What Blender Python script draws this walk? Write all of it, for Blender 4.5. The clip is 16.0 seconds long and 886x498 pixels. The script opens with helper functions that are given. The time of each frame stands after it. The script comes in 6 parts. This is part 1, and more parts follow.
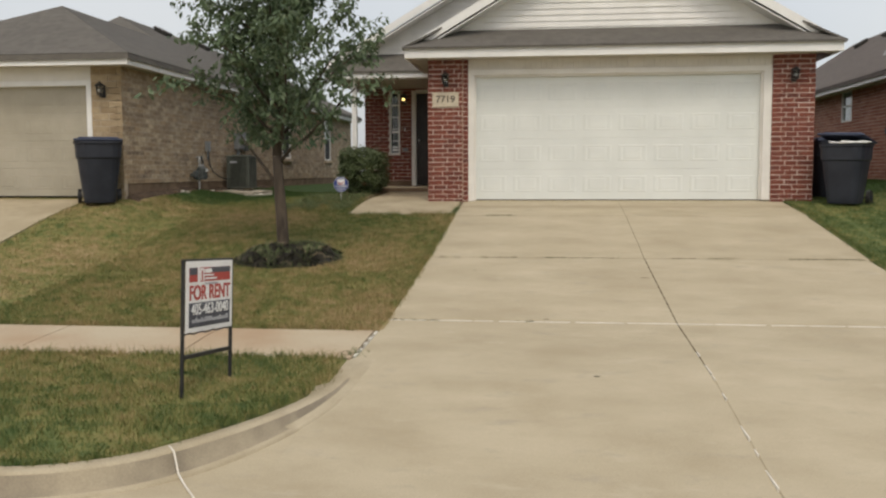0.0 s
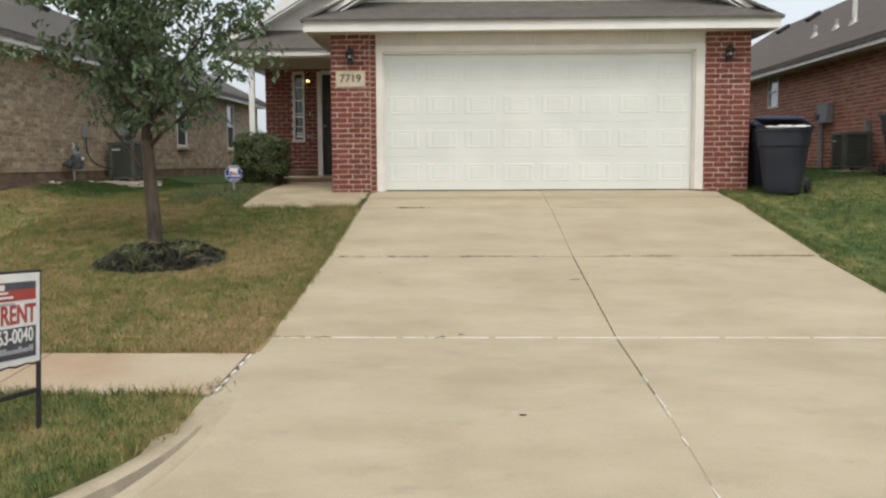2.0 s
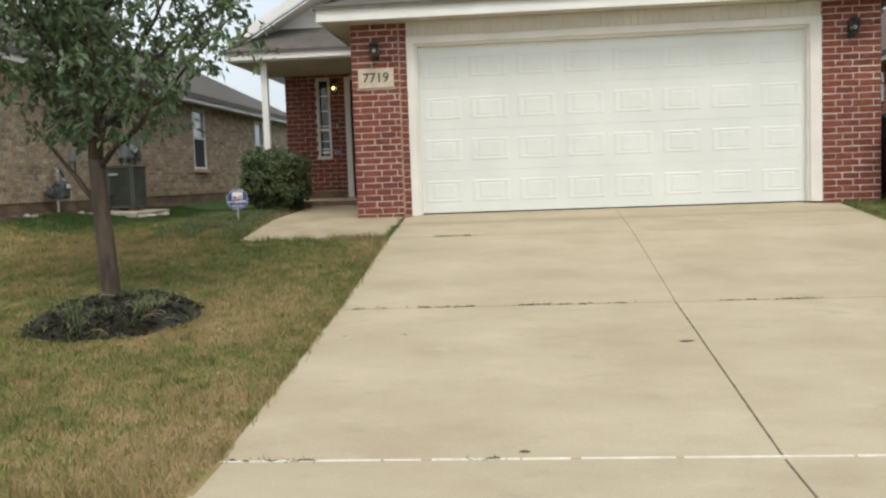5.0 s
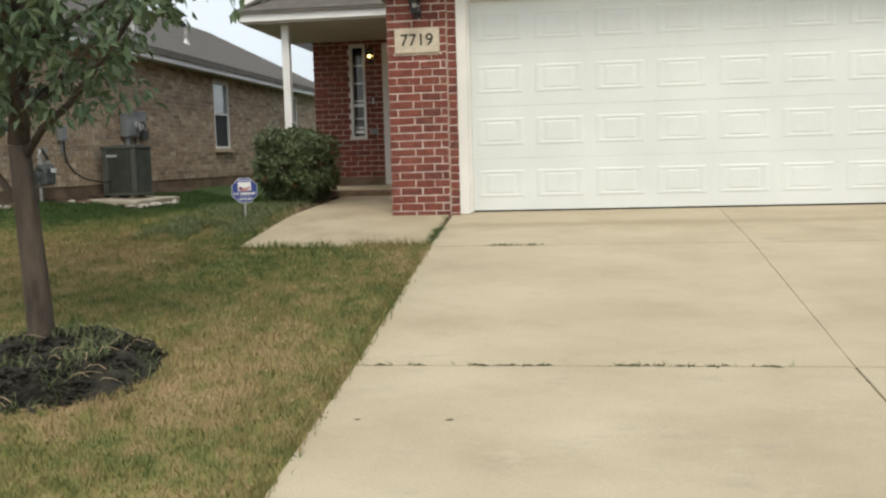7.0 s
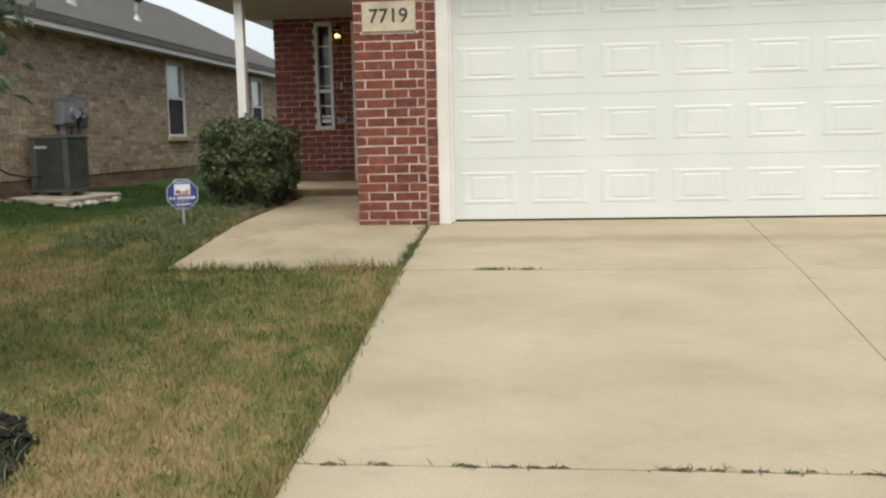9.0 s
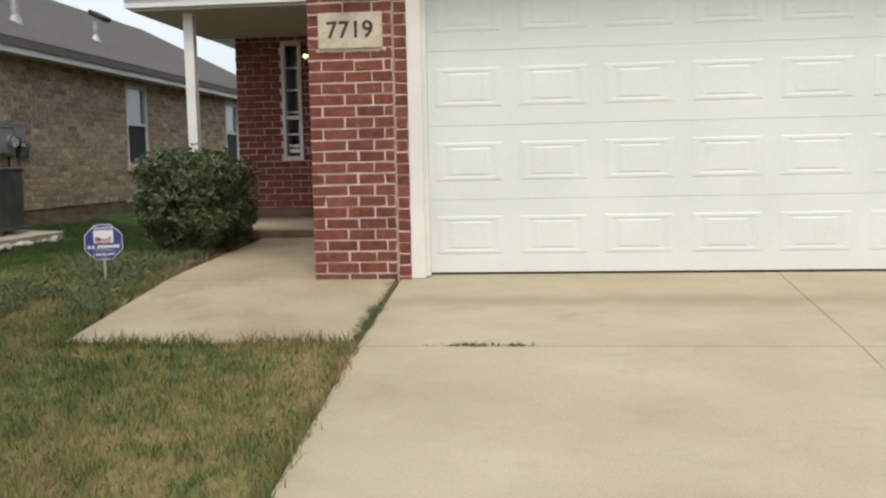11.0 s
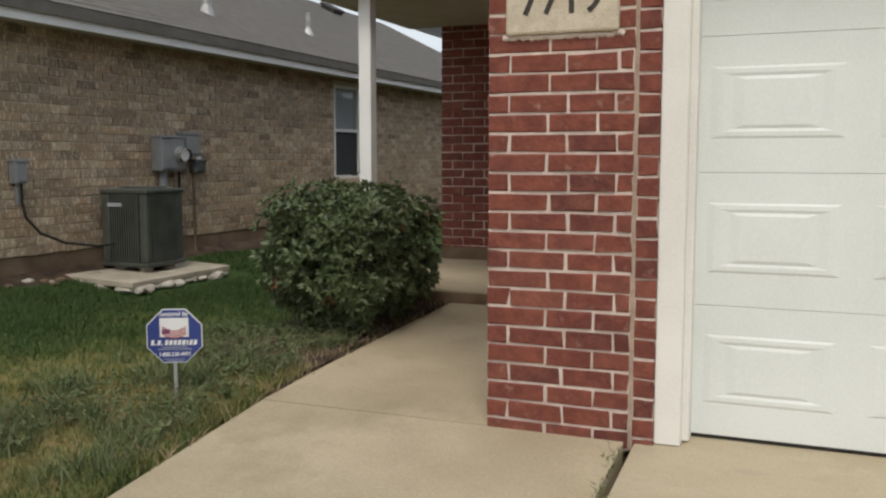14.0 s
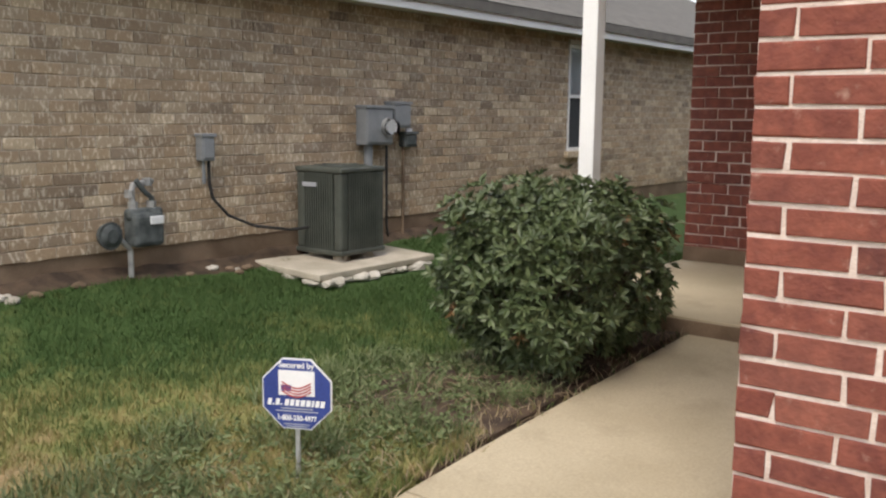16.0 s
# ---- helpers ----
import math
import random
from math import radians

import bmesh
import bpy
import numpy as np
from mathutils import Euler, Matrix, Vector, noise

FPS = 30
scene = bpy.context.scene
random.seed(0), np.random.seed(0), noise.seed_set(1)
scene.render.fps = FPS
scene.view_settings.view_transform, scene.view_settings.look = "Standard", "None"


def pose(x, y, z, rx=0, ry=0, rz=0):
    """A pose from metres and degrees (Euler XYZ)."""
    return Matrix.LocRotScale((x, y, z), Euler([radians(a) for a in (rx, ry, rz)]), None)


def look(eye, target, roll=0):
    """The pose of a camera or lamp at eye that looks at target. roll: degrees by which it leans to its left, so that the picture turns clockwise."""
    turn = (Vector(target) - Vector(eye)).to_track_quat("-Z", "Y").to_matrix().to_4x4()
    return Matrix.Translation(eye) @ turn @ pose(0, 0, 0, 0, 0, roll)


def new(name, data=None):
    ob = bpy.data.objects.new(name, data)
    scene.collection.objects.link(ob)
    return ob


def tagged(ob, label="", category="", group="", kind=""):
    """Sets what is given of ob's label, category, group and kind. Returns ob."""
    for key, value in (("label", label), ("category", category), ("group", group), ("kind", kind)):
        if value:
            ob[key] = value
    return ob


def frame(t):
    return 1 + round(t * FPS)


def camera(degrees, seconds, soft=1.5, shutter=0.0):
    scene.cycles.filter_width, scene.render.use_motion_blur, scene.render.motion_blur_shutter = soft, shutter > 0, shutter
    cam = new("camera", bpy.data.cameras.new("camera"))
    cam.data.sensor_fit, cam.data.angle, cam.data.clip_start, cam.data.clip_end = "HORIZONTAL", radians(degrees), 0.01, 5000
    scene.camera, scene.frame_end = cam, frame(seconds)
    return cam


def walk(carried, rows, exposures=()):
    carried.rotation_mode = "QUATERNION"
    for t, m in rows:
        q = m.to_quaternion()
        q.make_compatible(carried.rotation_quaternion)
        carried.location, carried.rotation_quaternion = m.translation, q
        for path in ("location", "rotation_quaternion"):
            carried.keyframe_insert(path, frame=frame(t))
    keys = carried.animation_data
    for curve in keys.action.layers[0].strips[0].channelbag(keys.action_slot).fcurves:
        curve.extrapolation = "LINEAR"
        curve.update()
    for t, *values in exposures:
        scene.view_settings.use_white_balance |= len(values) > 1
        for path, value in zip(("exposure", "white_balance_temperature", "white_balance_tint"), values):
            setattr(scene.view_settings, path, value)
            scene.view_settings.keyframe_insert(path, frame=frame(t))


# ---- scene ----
cam = camera(52.0, 16.0, soft=2.3)
PATH = [
    (0, (0.523, -1.889, 0.502), (0.295, 0.091, 0.332), -0.2),
    (0.5, (0.528, -1.538, 0.489), (0.352, 0.447, 0.31), -0.1),
    (1, (0.527, -1.156, 0.469), (0.4, 0.831, 0.284), -0.1),
    (1.5, (0.563, -0.777, 0.47), (0.475, 1.212, 0.279), -0.2),
    (2, (0.582, -0.327, 0.452), (0.526, 1.663, 0.261), -0.3),
    (2.5, (0.596, 0.092, 0.451), (0.556, 2.083, 0.258), -0.4),
    (3, (0.633, 0.57, 0.434), (0.589, 2.56, 0.244), -0.6),
    (3.5, (0.647, 1.075, 0.412), (0.587, 3.066, 0.23), -0.8),
    (4, (0.61, 1.55, 0.407), (0.529, 3.541, 0.234), -1.0),
    (4.5, (0.584, 1.999, 0.413), (0.463, 3.989, 0.25), -1.5),
    (5, (0.541, 2.45, 0.434), (0.366, 4.437, 0.282), -2.1),
    (5.2, (0.527, 2.659, 0.432), (0.326, 4.644, 0.285), -2.2),
    (7.3, (0.227, 4.999, 0.605), (-0.05, 6.968, 0.39), -1.6),
    (7.5, (0.239, 5.102, 0.629), (-0.035, 7.07, 0.404), -1.5),
    (8, (0.146, 5.573, 0.657), (-0.111, 7.542, 0.416), -1.5),
    (10.3, (0.02, 7.079, 0.764), (-0.181, 9.057, 0.543), -1.0),
    (10.5, (0.013, 7.26, 0.759), (-0.188, 9.239, 0.551), -1.1),
    (11, (0.063, 7.624, 0.81), (-0.15, 9.604, 0.621), -1.2),
    (11.5, (0.085, 8.017, 0.87), (-0.127, 9.998, 0.7), -1.3),
    (12, (0.04, 8.455, 0.932), (-0.148, 10.44, 0.781), -0.9),
    (12.5, (0.116, 8.999, 1.015), (-0.155, 10.974, 0.856), -1.1),
    (13, (0.049, 9.494, 1.07), (-0.362, 11.444, 0.903), -0.7),
    (13.5, (-0.102, 9.999, 1.117), (-0.69, 11.902, 0.931), -0.4),
    (14, (-0.301, 10.467, 1.127), (-1.053, 12.31, 0.93), -0.0),
    (14.5, (-0.456, 10.863, 1.168), (-1.365, 12.629, 0.94), 0.0),
    (15, (-0.588, 11.192, 1.199), (-1.621, 12.886, 0.945), 0.2),
    (15.5, (-0.69, 11.475, 1.242), (-1.818, 13.103, 0.964), 0.4),
    (16, (-0.77, 11.781, 1.284), (-1.982, 13.345, 0.992), 0.6),
]
# stops, kelvin and tint: the picture brightens as the shaded wall fills it
EXPOSURES = [(0, -0.02, 7150, 10), (0.5, 0.14, 6920, 10), (1.5, 0.2, 6830, 9), (3, 0.25, 6800, 8), (5, 0.32, 6770, 7), (8, 0.38, 6820, 7), (11, 0.34, 6730, 7), (12.5, 0.28, 6700, 7), (13.5, 0.18, 6720, 8), (14, 0.17, 6760, 9), (14.5, 0.37, 6800, 10), (15, 0.68, 6780, 11), (15.5, 0.80, 6760, 12), (16, 0.90, 6740, 12)]
walk(cam, [(t, look(eye, target, roll)) for t, eye, target, roll in PATH], exposures=EXPOSURES)

# ---- world and light: a bright overcast sky with a weak veiled sun ----
world = bpy.data.worlds.new("overcast_sky")
scene.world = world
world.use_nodes = True
wn, wl = world.node_tree.nodes, world.node_tree.links
wn.clear()
sky = wn.new("ShaderNodeTexSky")
sky.sky_type = "NISHITA"
sky.sun_disc = False
sky.sun_elevation, sky.sun_rotation = radians(52), radians(205)
sky.air_density, sky.dust_density, sky.ozone_density = 1.0, 4.0, 1.0
tc = wn.new("ShaderNodeTexCoord")
cl = wn.new("ShaderNodeTexNoise")
cl.inputs["Scale"].default_value, cl.inputs["Detail"].default_value = 2.2, 5
wl.new(tc.outputs["Generated"], cl.inputs["Vector"])
ramp = wn.new("ShaderNodeValToRGB")
ramp.color_ramp.elements[0].position, ramp.color_ramp.elements[0].color = 0.3, (0.60, 0.66, 0.76, 1)
ramp.color_ramp.elements[1].position, ramp.color_ramp.elements[1].color = 0.75, (0.82, 0.85, 0.90, 1)
wl.new(cl.outputs["Fac"], ramp.inputs["Fac"])
bg1, bg2, ad = wn.new("ShaderNodeBackground"), wn.new("ShaderNodeBackground"), wn.new("ShaderNodeAddShader")
bg1.inputs["Strength"].default_value = 0.05
bg2.inputs["Strength"].default_value = 0.78
wl.new(sky.outputs["Color"], bg1.inputs["Color"])
wl.new(ramp.outputs["Color"], bg2.inputs["Color"])
wl.new(bg1.outputs["Background"], ad.inputs[0])
wl.new(bg2.outputs["Background"], ad.inputs[1])
wo = wn.new("ShaderNodeOutputWorld")
wl.new(ad.outputs[0], wo.inputs["Surface"])
sun_data = bpy.data.lights.new("sun", "SUN")
sun_data.energy, sun_data.angle, sun_data.color = 1.2, radians(18), (1.0, 0.95, 0.86)
sun = new("sun", sun_data)
sun.matrix_world = look((0, 0, 0), (-0.25, 0.62, -0.9))


# ---- materials ----
def material(name, c1, c2, scale=8.0, rough=0.8, metal=0.0, bump=0.15, fine=90.0, stretch=(1, 1, 1), island=None, rand=None, amount=0.5, spec=0.4, contrast=(0.35, 0.65), stain=None):
    """Two colours mixed by a coarse noise, a fine grain in tone and relief; island or rand adds a third colour piece by piece."""
    m = bpy.data.materials.new(name)
    m.use_nodes = True
    n, l = m.node_tree.nodes, m.node_tree.links
    b = n["Principled BSDF"]
    b.inputs["Roughness"].default_value, b.inputs["Metallic"].default_value = rough, metal
    b.inputs["Specular IOR Level"].default_value = spec
    geo, mp = n.new("ShaderNodeNewGeometry"), n.new("ShaderNodeMapping")
    mp.inputs["Scale"].default_value = stretch
    l.new(geo.outputs["Position"], mp.inputs["Vector"])
    big, small = n.new("ShaderNodeTexNoise"), n.new("ShaderNodeTexNoise")
    big.inputs["Scale"].default_value, big.inputs["Detail"].default_value = scale, 6
    small.inputs["Scale"].default_value, small.inputs["Detail"].default_value = fine, 4
    for x in (big, small):
        l.new(mp.outputs["Vector"], x.inputs["Vector"])
    cr = n.new("ShaderNodeValToRGB")
    cr.color_ramp.elements[0].position, cr.color_ramp.elements[1].position = contrast
    cr.color_ramp.elements[0].color, cr.color_ramp.elements[1].color = (*c1, 1), (*c2, 1)
    l.new(big.outputs["Fac"], cr.inputs["Fac"])
    col = cr.outputs["Color"]
    third = island or rand
    if third:
        src = geo.outputs["Random Per Island"] if island else n.new("ShaderNodeObjectInfo").outputs["Random"]
        r2 = n.new("ShaderNodeValToRGB")
        r2.color_ramp.elements[0].position, r2.color_ramp.elements[0].color = 0.0, (*third[0], 1)
        r2.color_ramp.elements[1].position, r2.color_ramp.elements[1].color = 1.0, (*third[-1], 1)
        for k, c in enumerate(third[1:-1]):
            e = r2.color_ramp.elements.new((k + 1) / (len(third) - 1))
            e.color = (*c, 1)
        l.new(src, r2.inputs["Fac"])
        mx = n.new("ShaderNodeMix")
        mx.data_type = "RGBA"
        mx.inputs["Factor"].default_value = amount
        l.new(col, mx.inputs["A"])
        l.new(r2.outputs["Color"], mx.inputs["B"])
        col = mx.outputs["Result"]
    if stain:
        sc, size, lo, hi, st = stain
        sn, sr, sx, sm = n.new("ShaderNodeTexNoise"), n.new("ShaderNodeMapRange"), n.new("ShaderNodeMix"), n.new("ShaderNodeMapping")
        sm.inputs["Location"].default_value, sm.inputs["Scale"].default_value = (3.7, 1.9, 5.3), st
        sn.inputs["Scale"].default_value, sn.inputs["Detail"].default_value, sn.inputs["Roughness"].default_value = size, 8, 0.62
        sr.inputs["From Min"].default_value, sr.inputs["From Max"].default_value, sr.inputs["To Max"].default_value = lo, hi, 0.75
        sx.data_type = "RGBA"
        l.new(geo.outputs["Position"], sm.inputs["Vector"])
        l.new(sm.outputs["Vector"], sn.inputs["Vector"])
        l.new(sn.outputs["Fac"], sr.inputs["Value"])
        l.new(sr.outputs[0], sx.inputs["Factor"])
        l.new(col, sx.inputs["A"])
        sx.inputs["B"].default_value = (*sc, 1)
        col = sx.outputs["Result"]
    gr = n.new("ShaderNodeMix")
    gr.data_type, gr.blend_type = "RGBA", "OVERLAY"
    gr.inputs["Factor"].default_value = 0.24
    l.new(col, gr.inputs["A"])
    l.new(small.outputs["Fac"], gr.inputs["B"])
    l.new(gr.outputs["Result"], b.inputs["Base Color"])
    if bump:
        bp = n.new("ShaderNodeBump")
        bp.inputs["Strength"].default_value, bp.inputs["Distance"].default_value = bump, 0.01
        l.new(small.outputs["Fac"], bp.inputs["Height"])
        l.new(bp.outputs["Normal"], b.inputs["Normal"])
    return m


def glass(name, tint, rough=0.03):
    m = bpy.data.materials.new(name)
    m.use_nodes = True
    b = m.node_tree.nodes["Principled BSDF"]
    b.inputs["Base Color"].default_value = (*tint, 1)
    b.inputs["Transmission Weight"].default_value = 1.0
    b.inputs["Roughness"].default_value = rough
    b.inputs["IOR"].default_value = 1.45
    return m


def lawn_material(name, blades):
    """Green turf that turns to straw and bare red soil in broad patches."""
    m = bpy.data.materials.new(name)
    m.use_nodes = True
    n, l = m.node_tree.nodes, m.node_tree.links
    b = n["Principled BSDF"]
    b.inputs["Roughness"].default_value = 0.75
    b.inputs["Specular IOR Level"].default_value = 0.2
    geo = n.new("ShaderNodeNewGeometry")
    sep = n.new("ShaderNodeSeparateXYZ")
    l.new(geo.outputs["Position"], sep.inputs[0])
    big, mid = n.new("ShaderNodeTexNoise"), n.new("ShaderNodeTexNoise")
    big.inputs["Scale"].default_value, big.inputs["Detail"].default_value = 0.55, 3
    mid.inputs["Scale"].default_value, mid.inputs["Detail"].default_value = 6.5, 8
    for x in (big, mid):
        l.new(geo.outputs["Position"], x.inputs["Vector"])
    # the front yard is drier than the strip beside the houses
    yr = n.new("ShaderNodeMapRange")
    yr.inputs["From Min"].default_value, yr.inputs["From Max"].default_value = 15.0, 10.0
    l.new(sep.outputs["Y"], yr.inputs["Value"])
    yr2 = n.new("ShaderNodeMapRange")
    yr2.inputs["From Min"].default_value, yr2.inputs["From Max"].default_value = 1.5, 7.5
    l.new(sep.outputs["Y"], yr2.inputs["Value"])
    xr = n.new("ShaderNodeMapRange")
    xr.inputs["From Min"].default_value, xr.inputs["From Max"].default_value = -0.2, -0.95
    l.new(sep.outputs["X"], xr.inputs["Value"])

    def mth(op, a, c):
        q = n.new("ShaderNodeMath")
        q.operation = op
        for k, v in enumerate((a, c)):
            if isinstance(v, (int, float)):
                q.inputs[k].default_value = v
            else:
                l.new(v, q.inputs[k])
        return q.outputs[0]
    dry = mth("MULTIPLY", mth("MULTIPLY", yr.outputs[0], yr2.outputs[0]), xr.outputs[0])
    dry = mth("ADD", mth("MULTIPLY", dry, 0.25), mth("ADD", mth("MULTIPLY", big.outputs["Fac"], 0.95), mth("SUBTRACT", mth("MULTIPLY", mid.outputs["Fac"], 1.1), 0.38)))
    # greener along the neighbour's wall, its shade painted in; duller beyond the drive
    shaded_green, dull = n.new("ShaderNodeMapRange"), n.new("ShaderNodeMapRange")
    shaded_green.inputs["From Min"].default_value, shaded_green.inputs["From Max"].default_value, shaded_green.inputs["To Max"].default_value = 14.7, 16.6, -0.46
    dull.inputs["From Min"].default_value, dull.inputs["From Max"].default_value, dull.inputs["To Max"].default_value = 4.2, 4.6, -0.10
    l.new(sep.outputs["Y"], shaded_green.inputs["Value"])
    l.new(sep.outputs["X"], dull.inputs["Value"])
    side, back = n.new("ShaderNodeMapRange"), n.new("ShaderNodeMapRange")
    side.inputs["From Min"].default_value, side.inputs["From Max"].default_value = -4.2, -5.4
    back.inputs["From Min"].default_value, back.inputs["From Max"].default_value, back.inputs["To Max"].default_value = 12.7, 14.2, -0.42
    l.new(sep.outputs["X"], side.inputs["Value"])
    l.new(sep.outputs["Y"], back.inputs["Value"])
    # a yellower patch before the weedy border: light on the blades, put into the colour
    blade_light, rim, west = n.new("ShaderNodeMapRange"), n.new("ShaderNodeMapRange"), n.new("ShaderNodeMapRange")
    blade_light.inputs["From Min"].default_value, blade_light.inputs["From Max"].default_value, blade_light.inputs["To Max"].default_value = 14.5, 13.5, 0.15
    rim.inputs["From Min"].default_value, rim.inputs["From Max"].default_value = 11.6, 12.6
    west.inputs["From Min"].default_value, west.inputs["From Max"].default_value = -2.8, -3.4
    for node, axis in ((blade_light, "Y"), (rim, "Y"), (west, "X")):
        l.new(sep.outputs[axis], node.inputs["Value"])
    dry = mth("ADD", dry, mth("MULTIPLY", mth("MULTIPLY", blade_light.outputs[0], rim.outputs[0]), west.outputs[0]))
    dry = mth("ADD", dry, mth("ADD", mth("MINIMUM", shaded_green.outputs[0], mth("MULTIPLY", side.outputs[0], back.outputs[0])), dull.outputs[0]))
    if blades:
        dry = mth("ADD", dry, mth("SUBTRACT", mth("MULTIPLY", geo.outputs["Random Per Island"], 0.42), 0.05))
    else:
        dry = mth("ADD", dry, 0.2)
    cr = n.new("ShaderNodeValToRGB")
    e = cr.color_ramp.elements
    e[0].position, e[0].color = 0.35, (0.048, 0.086, 0.024, 1)
    e[1].position, e[1].color = 1.3 / 1.5, (0.36, 0.265, 0.145, 1)
    for p, c in ((0.52, (0.112, 0.140, 0.046)), (0.64, (0.205, 0.200, 0.070)), (0.74, (0.265, 0.215, 0.092))):
        k = e.new(p)
        k.color = (*c, 1)
    l.new(mth("DIVIDE", dry, 1.5), cr.inputs["Fac"])
    l.new(cr.outputs["Color"], b.inputs["Base Color"])
    if not blades:
        bp = n.new("ShaderNodeBump")
        bp.inputs["Strength"].default_value, bp.inputs["Distance"].default_value = 0.6, 0.03
        fine = n.new("ShaderNodeTexNoise")
        fine.inputs["Scale"].default_value = 60
        l.new(geo.outputs["Position"], fine.inputs["Vector"])
        l.new(fine.outputs["Fac"], bp.inputs["Height"])
        l.new(bp.outputs["Normal"], b.inputs["Normal"])
    return m


CONCRETE = material("driveway_concrete", (0.385, 0.324, 0.220), (0.50, 0.433, 0.312), 1.5, 0.85, bump=0.12, fine=140, stretch=(0.75, 1.1, 1), contrast=(0.27, 0.73), stain=((0.352, 0.288, 0.190), 1.9, 0.49, 0.88, (0.7, 1.1, 1)))
cn, ck = CONCRETE.node_tree.nodes, CONCRETE.node_tree.links
cb = cn["Principled BSDF"]
source = cb.inputs["Base Color"].links[0].from_socket
cg, cx, cz, cw = cn.new("ShaderNodeNewGeometry"), cn.new("ShaderNodeSeparateXYZ"), cn.new("ShaderNodeTexNoise"), cn.new("ShaderNodeMath")
cz.inputs["Scale"].default_value, cz.inputs["Detail"].default_value = 2.3, 5
cw.operation, cw.inputs[2].default_value = "MULTIPLY_ADD", -0.17
cw.inputs[1].default_value = 0.34
off, near_line, stain_mix = cn.new("ShaderNodeMath"), cn.new("ShaderNodeMapRange"), cn.new("ShaderNodeMix")
off.operation = "ADD"
gap_y = cn.new("ShaderNodeMath")
gap_y.operation, gap_y.inputs[1].default_value = "SUBTRACT", 13.50
size_y = cn.new("ShaderNodeMath")
size_y.operation = "ABSOLUTE"
near_line.inputs["From Min"].default_value, near_line.inputs["From Max"].default_value, near_line.inputs["To Max"].default_value = 0.20, 0.02, 0.55
stain_mix.data_type = "RGBA"
stain_mix.inputs["B"].default_value = (0.30, 0.245, 0.16, 1)
ck.new(cg.outputs["Position"], cx.inputs[0])
ck.new(cg.outputs["Position"], cz.inputs["Vector"])
ck.new(cz.outputs["Fac"], cw.inputs[0])
ck.new(cx.outputs["Y"], off.inputs[0])
ck.new(cw.outputs[0], off.inputs[1])
ck.new(off.outputs[0], gap_y.inputs[0])
ck.new(gap_y.outputs[0], size_y.inputs[0])
ck.new(size_y.outputs[0], near_line.inputs["Value"])
ck.new(near_line.outputs[0], stain_mix.inputs["Factor"])
# grey scuffs and pale washed spots
for colour, size, low, high, most, place in (((0.30, 0.268, 0.215), 3.4, 0.58, 0.74, 0.5, (7.1, 2.2, 0)), ((0.56, 0.50, 0.385), 2.6, 0.60, 0.78, 0.5, (1.3, 8.8, 0))):
    blot, reach, blot_mix, blot_map = cn.new("ShaderNodeTexNoise"), cn.new("ShaderNodeMapRange"), cn.new("ShaderNodeMix"), cn.new("ShaderNodeMapping")
    blot_map.inputs["Location"].default_value, blot_map.inputs["Scale"].default_value = place, (0.8, 1.5, 1)
    blot.inputs["Scale"].default_value, blot.inputs["Detail"].default_value, blot.inputs["Roughness"].default_value = size, 9, 0.66
    reach.inputs["From Min"].default_value, reach.inputs["From Max"].default_value, reach.inputs["To Max"].default_value = low, high, most
    blot_mix.data_type = "RGBA"
    blot_mix.inputs["B"].default_value = (*colour, 1)
    ck.new(cg.outputs["Position"], blot_map.inputs["Vector"])
    ck.new(blot_map.outputs["Vector"], blot.inputs["Vector"])
    ck.new(blot.outputs["Fac"], reach.inputs["Value"])
    ck.new(reach.outputs[0], blot_mix.inputs["Factor"])
    ck.new(source, blot_mix.inputs["A"])
    source = blot_mix.outputs["Result"]
ck.new(source, stain_mix.inputs["A"])
ck.new(stain_mix.outputs["Result"], cb.inputs["Base Color"])
CURB = material("curb_concrete", (0.37, 0.312, 0.212), (0.47, 0.405, 0.292), 2.0, 0.9, bump=0.15, stain=((0.30, 0.25, 0.17), 2.4, 0.52, 0.78, (1, 1, 1)))
SCUFF = material("tyre_scuffed_curb", (0.225, 0.19, 0.14), (0.37, 0.315, 0.225), 3.2, 0.9, bump=0.15, contrast=(0.38, 0.70))
CAULK_TAN = material("tan_joint_caulk", (0.34, 0.255, 0.195), (0.45, 0.35, 0.28), 14, 0.8, bump=0.3)
MOSS = material("joint_moss", (0.060, 0.056, 0.034), (0.135, 0.118, 0.070), 22, 1.0, bump=0.6)
SIDEWALK = material("sidewalk_concrete", (0.40, 0.29, 0.19), (0.47, 0.40, 0.29), 0.9, 0.9, bump=0.15)
WALK = material("walk_concrete", (0.36, 0.30, 0.20), (0.45, 0.38, 0.265), 1.3, 0.85, bump=0.1, stain=((0.29, 0.24, 0.16), 2.2, 0.55, 0.75, (1, 1, 1)))
JOINT = material("dark_joint_dirt", (0.085, 0.070, 0.044), (0.19, 0.155, 0.10), 12, 0.95)
CAULK = material("white_caulk", (0.62, 0.58, 0.50), (0.78, 0.75, 0.68), 9, 0.7)
LAWN = lawn_material("turf", False)
BLADES = lawn_material("grass_blades", True)
RED_BRICK = material("red_brick", (0.130, 0.034, 0.025), (0.268, 0.082, 0.053), 16, 0.85, bump=0.5, fine=60, rand=((0.078, 0.031, 0.027), (0.172, 0.050, 0.035), (0.21, 0.066, 0.044), (0.142, 0.042, 0.032), (0.235, 0.088, 0.062)), amount=0.5, contrast=(0.40, 0.66), stain=((0.43, 0.28, 0.22), 19, 0.60, 0.80, (1, 1, 1)))
